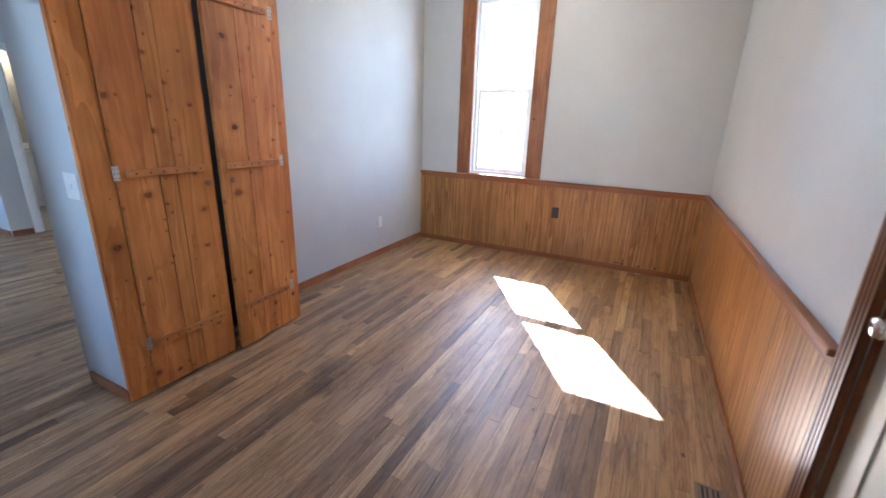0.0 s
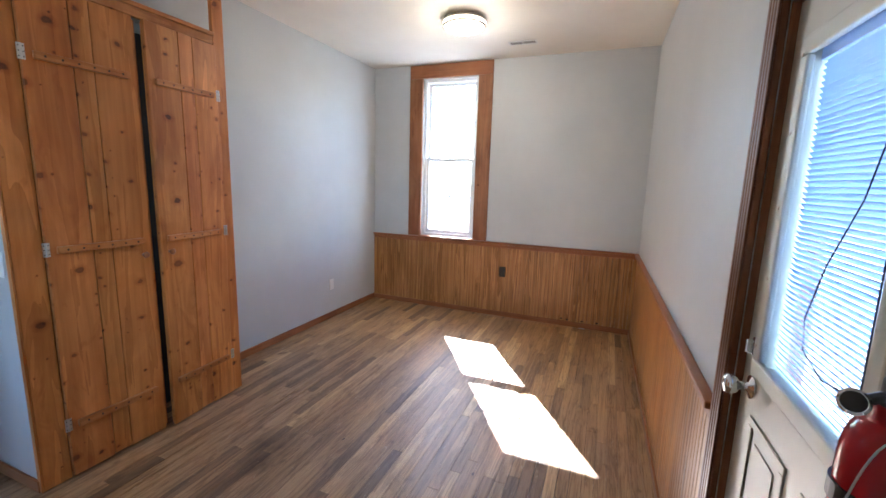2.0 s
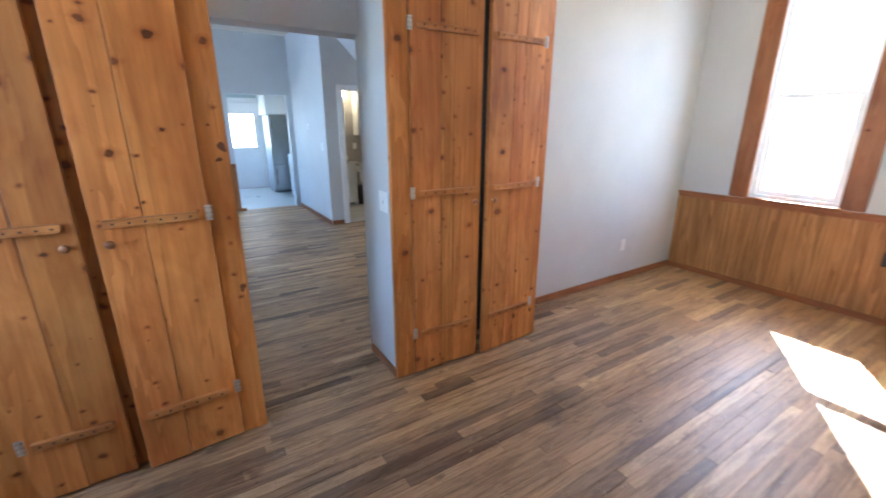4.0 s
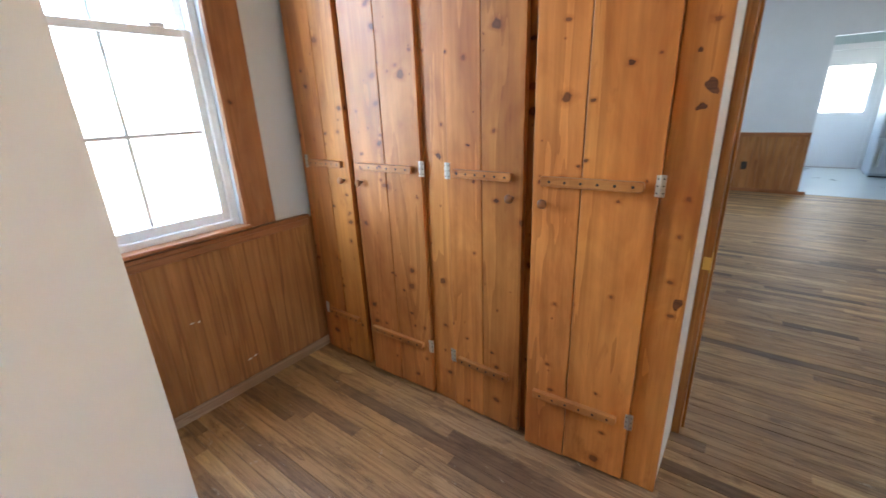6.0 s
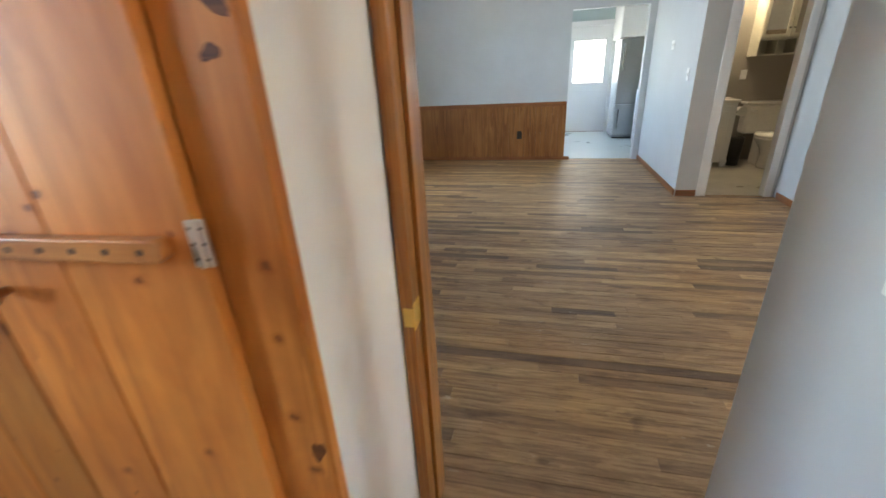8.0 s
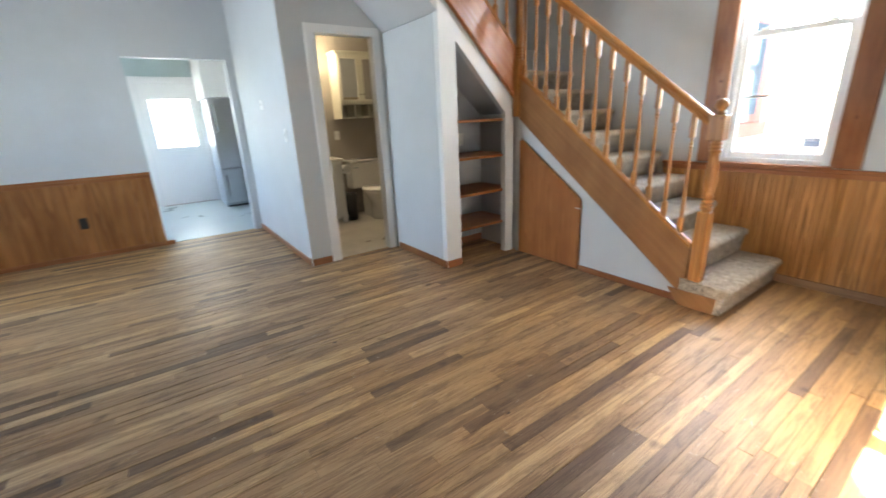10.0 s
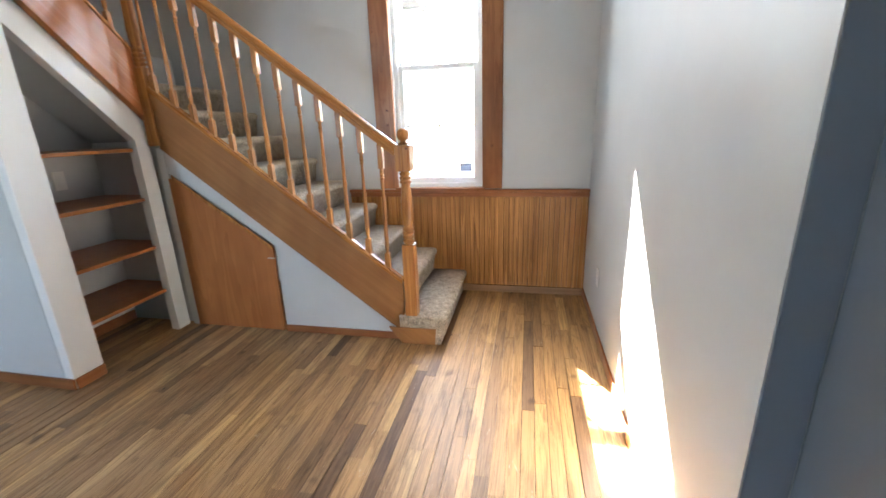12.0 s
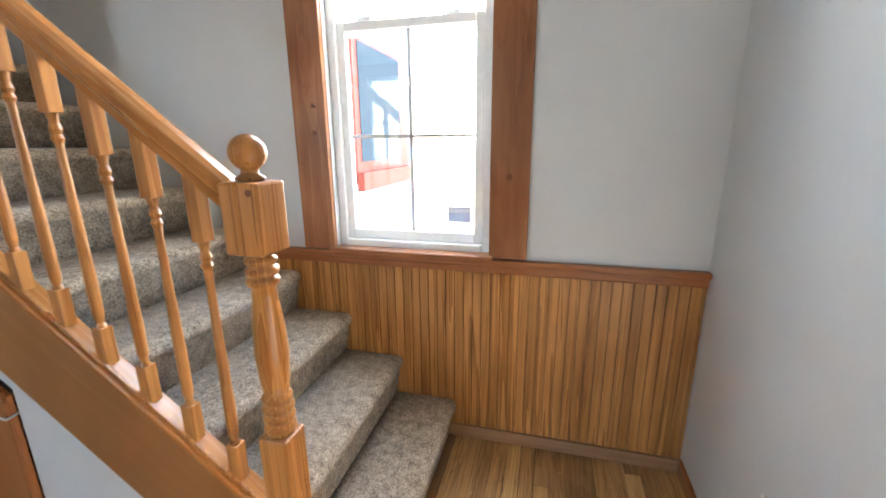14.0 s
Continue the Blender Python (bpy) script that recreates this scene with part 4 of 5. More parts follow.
def rail_bar(name, p, q, parent, mat):
    """A moulded handrail between two points."""
    d = Vector(q) - Vector(p)
    prof = [(-0.018, -0.030), (0.018, -0.030), (0.020, -0.012), (0.029, -0.002), (0.031, 0.012), (0.024, 0.024), (0.010, 0.030), (-0.010, 0.030), (-0.024, 0.024), (-0.031, 0.012), (-0.029, -0.002), (-0.020, -0.012)]
    own = bmesh.new()
    side = d.cross(Vector((0, 0, 1))).normalized()
    up = side.cross(d).normalized()
    rings = [[own.verts.new(c + side * u + up * v) for u, v in prof] for c in (Vector(p), Vector(q))]
    n = len(prof)
    for k in range(n):
        own.faces.new((rings[0][k], rings[0][(k + 1) % n], rings[1][(k + 1) % n], rings[1][k]))
    own.faces.new(rings[0])
    own.faces.new(rings[1])
    return part(name, own, mat, parent, "moulded honey-coloured handrail")


rail_bar("handrail", (-2.925, 4.240, 1.187), (-4.46, 4.240, 1.187 + 0.766 * 1.535), stair, M_RAIL)

# upper flight, rising towards the room
UP = 0.975
uz = lambda y: 1.40 + UP * (4.237 - y)
ya, yb = 4.28, 2.62
part("upper_stringer", prism(((ya, uz(ya)), (ya, uz(ya) + 0.37), (yb, uz(yb) + 0.37), (yb, uz(yb))), "x", -4.565, -4.520, None, 0.003), M_STRING_Y, stair, "glossy stained stringer of the upper flight")
part("upper_stringer_cap", prism(((ya, uz(ya) + 0.3705), (ya, uz(ya) + 0.392), (yb, uz(yb) + 0.392), (yb, uz(yb) + 0.3705)), "x", -4.577, -4.508, None, 0.004), M_STAIR, stair)
for k in range(8):
    y = 4.13 - 0.125 * k
    z0 = uz(y) + 0.385
    o = first.copy()
    scene.collection.objects.link(o)
    o.location = first.location + Vector((-4.543 - fx, y - 4.240, z0 - fz))
rail_bar("handrail", (-4.543, 4.19, uz(4.19) + 1.17), (-4.543, 2.70, uz(2.70) + 1.17), stair, M_STAIR)
for k in range(7):
    y, z = 4.26 - 0.21 * k, 1.66 + 0.205 * (k + 1)
    part("carpeted_step", box(-5.455, -4.568, y - 0.24, y, z - 0.2, z, None, 0.012), M_CARPET, stair)
part("soffit", prism(((3.562, uz(3.562)), (3.562, 2.024), (3.45, 2.024), (2.50, uz(2.50) - 0.14), (2.50, uz(2.50))), "x", -5.458, -4.568), M_WALL, stair, "grey sloped soffit under the upper flight")

# plaster under the stairs
wallu = bmesh.new()
prism(((-2.95, 0.003), (-3.785, 0.003), (-3.785, 0.61), (-4.46, 1.075), (-4.475, 1.075), (-4.475, zt(-4.475) - 0.347), (-2.94, zt(-2.94) - 0.347)), "y", 4.242, 4.28, wallu)
prism(((-4.48, 0.003), (-4.48, 1.24), (-4.53, 1.24), (-4.53, 0.003)), "y", 4.242, 4.28, wallu)
tagged(part("wall_under_flight", wallu, M_WALL), "pale blue-grey plaster under the lower flight", "wall", "", "structure")
run("baseboard", "y", 4.242, -3.785, -2.96, 0.002, 0.05, -1, 0.013, M_CASING_X, "low brown wooden baseboard", 0.003, "baseboard")


def stair_hatch():
    h = thing("closet_hatch", (-4.13, 4.23, 0), "sloped plywood cupboard door under the stairs", "cupboard door")
    pts = ((-4.470, 0.012), (-3.792, 0.012), (-3.792, 0.592), (-4.435, 1.045), (-4.470, 1.045))
    part("panel", prism(pts, "y", 4.226, 4.2415, None, 0.002), M_PLY, h)
    part("edge", prism(((-3.79, 0.582), (-3.79, 0.610), (-4.438, 1.068), (-4.438, 1.04)), "y", 4.216, 4.2255, None, 0.002), M_STAIR, h)
    part("edge", box(-3.806, -3.790, 4.217, 4.2255, 0.014, 0.578, None, 0.002), M_PLY, h)
    part("latch", tube(((-3.83, 4.217, 0.53), (-3.81, 4.208, 0.535), (-3.785, 4.211, 0.53), (-3.77, 4.235, 0.54)), 0.004, 8), M_ZINC, h, "small white hook latch")
    return h


stair_hatch()

# shelf nook beside the pillar
nook = bmesh.new()
prism(((3.45, 0.003), (3.61, 0.003), (3.61, 1.835), (4.145, 1.29), (4.145, 0.003), (4.242, 0.003), (4.242, 1.39), (3.61, uz(3.61) - 0.003), (3.45, uz(3.45) - 0.003)), "x", -4.625, -4.566, nook)
tagged(part("wall_nook_front", nook, M_WHITE), "white plaster front with a sloped opening", "wall", "", "structure")
wall("wall_nook_back", "x", -5.12, -5.07, 3.562, 5.1, 0.0, 1.9, material=M_WALL, label="grey back of the shelf nook")
wall("wall_nook_side", "y", 4.28, 4.32, -5.07, -4.57, 0.0, 1.36, material=M_WALL, label="grey side of the shelf nook")
wall("wall_nook_side", "y", 3.562, 3.59, -5.07, -4.63, 0.0, 2.0, material=M_WALL, label="grey side of the shelf nook")
tagged(part("nook_soffit", prism(((3.59, 1.90), (3.59, 1.93), (4.28, 1.31), (4.28, 1.28)), "x", -5.07, -4.63), M_WALL), "sloped ceiling inside the nook", "ceiling", "", "structure")
run("baseboard", "x", -5.07, 3.60, 4.27, 0.002, 0.07, 1, 0.013, M_CASING_Y, "low brown wooden baseboard", 0.003, "baseboard")
for z in (0.298, 0.603, 0.922, 1.232):
    s = tagged(part("shelf", box(-5.068, -4.60, 3.592, 4.278, z - 0.011, z + 0.011, None, 0.003), M_PLY), "orange-brown wooden shelf board in the nook", "shelf", "nook shelves")


def cover_plate(name, face_axis, face, a, z, out, label, kind="outlet", dark=False, w=0.072, h=0.115):
    m1, m2 = (M_BLACK, M_BLACK) if dark else (M_PLATE, M_PLATE)
    base_p = (face, a, z) if face_axis == "x" else (a, face, z)
    t = thing(name, base_p, label, kind)

    def b(a0, a1, d0, d1, z0, z1, bev):
        lo, hi = sorted((face + out * d0, face + out * d1))
        return box(lo, hi, a0, a1, z0, z1, None, bev) if face_axis == "x" else box(a0, a1, lo, hi, z0, z1, None, bev)

    part("plate", b(a - w / 2, a + w / 2, 0.0008, 0.006, z - h / 2, z + h / 2, 0.002), m1, t)
    if kind == "outlet":
        for dz in (-0.02, 0.02):
            part("socket", b(a - 0.017, a + 0.017, 0.0062, 0.0085, z + dz - 0.014, z + dz + 0.014, 0.001), m2, t)
    else:
        part("toggle", b(a - 0.006, a + 0.006, 0.0062, 0.014, z - 0.011, z + 0.011, 0.001), m2, t)
    return t


cover_plate("wall_outlet", "x", XL, 4.24, 0.365, 1, "white duplex outlet on the grey wall")
cover_plate("wall_outlet", "y", YF - 0.012, 0.05, 0.513, -1, "black duplex outlet on the beadboard", dark=True)
cover_plate("wall_outlet", "x", XB, 4.53, 0.37, -1, "white duplex outlet on the grey wall")
cover_plate("wall_outlet", "x", XK + 0.012, 0.815, 0.377, 1, "black duplex outlet on the beadboard", dark=True)
cover_plate("wall_outlet", "x", -5.07, 4.02, 1.06, 1, "white outlet at the back of the shelf nook")
cover_plate("light_switch", "y", 1.60, -1.35, 1.08, -1, "white switch plate on the closet side", "switch", w=0.115)
cover_plate("light_switch", "y", 2.54, -5.68, 1.18, -1, "white switch plate on the hall wall", "switch")
cover_plate("thermostat", "y", 2.54, -6.38, 1.47, -1, "small white thermostat on the hall wall", "thermostat", w=0.11, h=0.09)
# dark knot holes and scuffs along the foot of the beadboard
for x, z in ((0.72, 0.075), (0.78, 0.07), (0.93, 0.07), (1.08, 0.075)):
    tagged(part("chip", prism([(x + 0.013 * math.cos(a) * (1 + 0.4 * math.sin(3 * a)), z + 0.009 * math.sin(a)) for a in [k * 0.7 for k in range(9)]], "y", YF - 0.0128, YF - 0.0122), M_BLACK), "dark chipped spot in the beadboard", "chip", "chips")


rng_chip = random.Random(4)
for x, z in ((-0.56, 0.47), (-0.53, 0.475), (-0.75, 0.16), (-0.78, 0.165), (-0.30, 0.16), (-0.29, 0.10), (-0.345, 0.095)):
    w, h = rng_chip.uniform(0.006, 0.014), rng_chip.uniform(0.003, 0.006)
    outline = [(x + w * math.cos(a) * rng_chip.uniform(0.6, 1.2), z + h * math.sin(a) * rng_chip.uniform(0.5, 1.3)) for a in [k * 0.785 for k in range(8)]]
    tagged(part("chip", prism(outline, "y", YS + 0.0123, YS + 0.0128), M_STUB), "pale chipped spot in the oak panel", "chip", "panel chips")


# ---- entrance door ----
def entrance_door():
    y0, y1, z1 = 1.293, 1.999, 1.935
    d = thing("door_1", (1.45, (y0 + y1) / 2, 0), "closed cream entrance door with a blind behind its glass", "door", "", "structure")
    gy0, gy1, gz0, gz1 = 1.462, 1.880, 1.06, 1.80
    leaf = bmesh.new()
    for a0, a1, b0, b1 in ((y0, y1, 0.012, gz0), (y0, y1, gz1, z1), (y0, gy0, gz0, gz1), (gy1, y1, gz0, gz1)):
        box(1.425, 1.468, a0, a1, b0, b1, leaf)
    part("leaf", leaf, M_CREAM, d)
    fr = bmesh.new()
    for a0, a1, b0, b1 in ((gy0 - 0.03, gy1 + 0.03, gz0 - 0.03, gz0 + 0.012), (gy0 - 0.03, gy1 + 0.03, gz1 - 0.012, gz1 + 0.03), (gy0 - 0.03, gy0 + 0.012, gz0 + 0.0125, gz1 - 0.0125), (gy1 - 0.012, gy1 + 0.03, gz0 + 0.0125, gz1 - 0.0125)):
        box(1.408, 1.4245, a0, a1, b0, b1, fr, 0.005)
    f = part("glazing_frame", fr, M_CREAM, d)
    for k in range(5):
        part("screw", lathe(((0.004, 0), (0.004, 0.002), (0, 0.002)), (1.4085, gy1 + 0.012, gz0 + 0.05 + k * 0.17), 8, None, Matrix.Rotation(radians(-90), 4, "Y")), M_NICKEL, f)
    for x in (1.462,):
        p = part("pane", box(x, x + 0.003, gy0, gy1, gz0, gz1), M_GLASS, d)
        p.visible_shadow = False
    for c0, c1 in ((y0 + 0.10, (y0 + y1) / 2 - 0.035), ((y0 + y1) / 2 + 0.035, y1 - 0.10)):
        pan = bmesh.new()
        for (za, zb) in ((0.16, 0.92),):
            for a0, a1, b0, b1 in ((c0, c1, za, za + 0.022), (c0, c1, zb - 0.022, zb), (c0, c0 + 0.022, za + 0.0225, zb - 0.0225), (c1 - 0.022, c1, za + 0.0225, zb - 0.0225)):
                box(1.4195, 1.4245, a0, a1, b0, b1, pan, 0.0024)
            box(1.4215, 1.4245, c0 + 0.05, c1 - 0.05, za + 0.05, zb - 0.05, pan, 0.0014)
        part("raised_panel", pan, M_CREAM, d)
    turn = Matrix.Rotation(radians(-90), 4, "Y")
    k = part("door_knob", lathe(((0.030, 0), (0.030, 0.006), (0.012, 0.010), (0.011, 0.030), (0.022, 0.038), (0.027, 0.050), (0.023, 0.062), (0.008, 0.066), (0, 0.066)), (1.4245, y1 - 0.075, 0.985), 24, None, turn), M_CHROME, d, "round chrome knob", True)
    part("deadbolt", lathe(((0.026, 0), (0.024, 0.010), (0, 0.011)), (1.4245, y1 - 0.075, 1.095), 20, None, turn), M_CHROME, d, "chrome deadbolt turn", True)
    part("deadbolt_thumb", box(1.395, 1.413, y1 - 0.079, y1 - 0.071, 1.077, 1.113, None, 0.003), M_CHROME, d)
    # mini blind between the panes
    z = gz0 + 0.01
    slat = None
    while z < gz1 - 0.03:
        if slat is None:
            me = bpy.data.meshes.new("slat")
            b2 = box(-0.0085, 0.0085, gy0 + 0.006, gy1 - 0.006, -0.0004, 0.0004)
            b2.transform(Matrix.Rotation(radians(50), 4, "Y"))
            b2.to_mesh(me)
            b2.free()
            me.materials.append(M_BLIND)
            slat = me
        o = new("slat", slat)
        o.parent = d
        o.location = Vector((1.447, 0, z)) - Vector(d.location)
        z += 0.0125
    part("blind_headrail", box(1.436, 1.459, gy0 + 0.002, gy1 - 0.002, gz1 - 0.028, gz1 - 0.002, None, 0.002), M_BLIND, d)
    path = ((1.39, 1.88), (1.40, 1.71), (1.435, 1.58), (1.469, 1.479), (1.545, 1.36), (1.588, 1.25), (1.575, 1.19), (1.495, 1.165), (1.40, 1.18))
    part("cord", tube([(1.402, a + 0.075, c) for a, c in path], 0.0015, 6), M_CORD, d, "thin dark hanging cord")
    part("cord", tube([(1.402, a + 0.10, c) for a, c in ((1.39, 1.88), (1.395, 1.65), (1.363, 1.43), (1.36, 1.20))], 0.0015, 6), M_CORD, d, "thin dark hanging cord")
    # jamb, stop and moulded casing
    for a0, a1 in ((y1 + 0.0035, 2.0075), (1.2825, y0 - 0.0035)):
        part("jamb", box(1.4075, 1.556, a0, a1, 0.003, 1.944), M_DARK, d)
    part("head_jamb", box(1.4075, 1.556, y0, y1, 1.9385, 1.944), M_DARK, d)
    part("threshold", box(1.41, 1.556, y0, y1, 0.002, 0.011), M_DARK, d)

    def cas(a0, a1, zt3):
        b3 = box(1.388, 1.4065, a0, a1, 0.003, zt3, None, 0.004)
        n = 4
        for q in range(n):
            c = a0 + (q + 0.5) * (a1 - a0) / n
            box(1.382, 1.3885, c - 0.009, c + 0.009, 0.003, zt3, b3, 0.003)
        return b3

    part("casing", cas(2.008, 2.091, 2.05), M_DARK, d, "dark fluted casing")
    part("casing", cas(1.180, 1.282, 2.05), M_DARK, d, "dark fluted casing")
    part("head_casing", box(1.386, 1.4065, 1.283, 2.007, 1.946, 2.05, None, 0.005), M_DARK, d)
    part("cap", box(1.372, 1.4065, 1.165, 2.128, 2.0505, 2.07, None, 0.004), M_DARK, d)
    return d


entrance_door()


def fire_extinguisher(x, y, z):
    e = thing("fire_extinguisher", (x, y, z), "red fire extinguisher on a black wall bracket", "extinguisher")
    r = 0.041
    prof = [(0.02, 0.0), (r - 0.006, 0.004), (r, 0.016), (r, 0.30)] + [(0.022 + (r - 0.022) * math.cos(radians(a)), 0.30 + 0.055 * math.sin(radians(a))) for a in range(15, 91, 15)] + [(0.02, 0.372), (0, 0.372)]
    part("cylinder", lathe(prof, (x, y, z), 32), M_RED, e, "glossy red cylinder", True)
    part("strap", lathe(((r + 0.0008, 0.25), (r + 0.003, 0.25), (r + 0.003, 0.272), (r + 0.0008, 0.272)), (x, y, z), 32), M_BLACK, e, "black plastic strap")
    part("strap_clip", box(x - 0.012, x + 0.012, y + r, y + r + 0.014, z + 0.245, z + 0.277, None, 0.004), M_BLACK, e)
    part("bracket", box(x + r + 0.001, x + r + 0.012, y - 0.025, y + 0.025, z + 0.05, z + 0.33, None, 0.003), M_BLACK, e)
    part("valve", lathe(((0.016, 0.372), (0.016, 0.40), (0.011, 0.41), (0.011, 0.425), (0, 0.425)), (x, y, z), 16), M_BLACK, e, "dark valve", True)
    face = Vector((-0.45, -0.80, 0.40)).to_track_quat("Z", "Y").to_matrix().to_4x4()
    part("gauge_stem", tube([(x - 0.008, y, z + 0.385), (x - 0.040, y - 0.006, z + 0.372)], 0.006, 8), M_DARKMETAL, e)
    g = part("gauge", lathe(((0.010, 0), (0.0145, 0.003), (0.0145, 0.012), (0.0120, 0.0135)), (x - 0.040, y - 0.006, z + 0.372), 24, None, face), M_CHROME, e, "round pressure gauge")
    part("dial", lathe(((0.0112, 0.0136), (0.0112, 0.0140), (0, 0.0141)), (x - 0.040, y - 0.006, z + 0.372), 20, None, face), M_BLACK, g)
    part("safety_wire", tube([(x - 0.022 - 0.024 * u, y - 0.050 + 0.022 * u, z + 0.355 - 0.11 * u * u) for u in [k / 8 for k in range(9)]], 0.0012, 6), M_PLATE, e, "thin white safety wire")
    part("handle", box(x - 0.014, x + 0.014, y - 0.115, y + 0.01, z + 0.408, z + 0.424, None, 0.005), M_BLACK, e)
    part("lever", prism(((y - 0.12, z + 0.46), (y + 0.005, z + 0.436), (y + 0.012, z + 0.442), (y - 0.118, z + 0.468)), "x", x - 0.013, x + 0.013, None, 0.002), M_BLACK, e)
    part("hose", tube([(x - 0.006 - 0.012 * math.sin(math.pi * u), y - 0.045 - 0.018 * math.sin(math.pi * u), z + 0.395 - 0.28 * u) for u in [k / 10 for k in range(11)]], 0.010, 10), M_BLACK, e, "black rubber hose")
    lab = bmesh.new()
    for (za, zb, mi) in ((0.06, 0.21, 0),):
        rr = r + 0.0008
        vs = [(lab.verts.new((x + rr * math.cos(a), y + rr * math.sin(a), z + za)), lab.verts.new((x + rr * math.cos(a), y + rr * math.sin(a), z + zb))) for a in [radians(150 + 8 * k) for k in range(12)]]
        for p, q in zip(vs, vs[1:]):
            lab.faces.new((p[0], q[0], q[1], p[1]))
    part("label", lab, M_PLATE, e, "pale instruction label")
    for k in range(4):
        rr = r + 0.0016
        lb = bmesh.new()
        vs = [(lb.verts.new((x + rr * math.cos(a), y + rr * math.sin(a), z + 0.08 + 0.03 * k)), lb.verts.new((x + rr * math.cos(a), y + rr * math.sin(a), z + 0.092 + 0.03 * k))) for a in [radians(160 + 8 * j) for j in range(9)]]
        for p, q in zip(vs, vs[1:]):
            lb.faces.new((p[0], q[0], q[1], p[1]))
        part("printed_line", lb, M_RED if k % 2 else M_BLACK, e)
    return e


fire_extinguisher(1.398, 1.262, 0.890)


# ---- ceiling and floor fixtures ----
def ceiling_light(x, y, z):
    c = thing("ceiling_light", (x, y, z), "round nickel-ringed ceiling light, switched on", "ceiling light")
    part("ring", lathe(((0.172, -0.022), (0.178, -0.030), (0.172, -0.036), (0.160, -0.034), (0.160, -0.022)), (x, y, z), 40), M_RING, c, "nickel ring", True)
    part("base", lathe(((0.150, -0.001), (0.158, -0.012), (0.150, -0.021), (0, -0.021)), (x, y, z), 40), M_RING, c, "", True)
    part("band", lathe(((0.168, -0.0365), (0.168, -0.055)), (x, y, z), 40), M_LAMP, c, "", True)
    part("lower_ring", lathe(((0.166, -0.0555), (0.176, -0.058), (0.174, -0.066), (0.160, -0.068)), (x, y, z), 40), M_RING, c, "nickel ring", True)
    part("diffuser", lathe(((0.158, -0.066), (0.140, -0.082), (0.09, -0.094), (0, -0.100)), (x, y, z), 40), M_LAMP, c, "glowing white diffuser", True)
    return c


ceiling_light(-0.10, 4.0, ZA)


def grille(name, x0, x1, y0, y1, z, up, label):
    g = thing(name, ((x0 + x1) / 2, (y0 + y1) / 2, z), label, "vent")
    s = 1 if up else -1
    fr = bmesh.new()
    for a in ((x0, x1, y0, y0 + 0.012), (x0, x1, y1 - 0.012, y1), (x0, x0 + 0.012, y0 + 0.0125, y1 - 0.0125), (x1 - 0.012, x1, y0 + 0.0125, y1 - 0.0125), ((x0 + x1) / 2 - 0.006, (x0 + x1) / 2 + 0.006, y0 + 0.0125, y1 - 0.0125)):
        z0, z1 = sorted((z + s * 0.001, z + s * 0.007))
        box(*a, z0, z1, fr, 0.0015)
    part("frame", fr, M_WHITE if not up else M_BRONZE, g)
    z0, z1 = sorted((z + s * 0.0005, z + s * 0.0015))
    part("backing", box(x0 + 0.012, x1 - 0.012, y0 + 0.012, y1 - 0.012, z0, z1), M_BLACK, g)
    n = int((x1 - x0) / 0.018)
    for k in range(1, n):
        xc = x0 + k * (x1 - x0) / n
        z0, z1 = sorted((z + s * 0.002, z + s * 0.006))
        part("slat", box(xc - 0.003, xc + 0.003, y0 + 0.013, y1 - 0.013, z0, z1), M_BRONZE if up else M_ZINC, g)
    return g


grille("ceiling_vent", 0.10, 0.36, 4.64, 4.74, ZA, False, "small white ceiling register")
grille("floor_register", 1.27, 1.38, 2.16, 2.42, 0.002, True, "worn brown metal floor register beside the beadboard")


# ---- bathroom ----
def door_casing_bath():
    c = thing("door_casing", (-5.46, 3.07, 0), "white moulded casing round the bathroom doorway", "door casing", "", "structure")
    for a0, a1 in ((2.737, 2.814), (3.363, 3.418)):
        part("casing", box(-5.4595, -5.442, a0, a1, 0.003, 1.985, None, 0.004), M_WHITE, c)
    part("head_casing", box(-5.4595, -5.440, 2.737, 3.418, 1.9855, 2.055, None, 0.004), M_WHITE, c)
    part("jamb", box(-5.545, -5.44, 2.8155, 2.826, 0.005, 1.985), M_WHITE, c)
    part("jamb", box(-5.545, -5.44, 3.352, 3.3615, 0.005, 1.985), M_WHITE, c)
    return c


door_casing_bath()


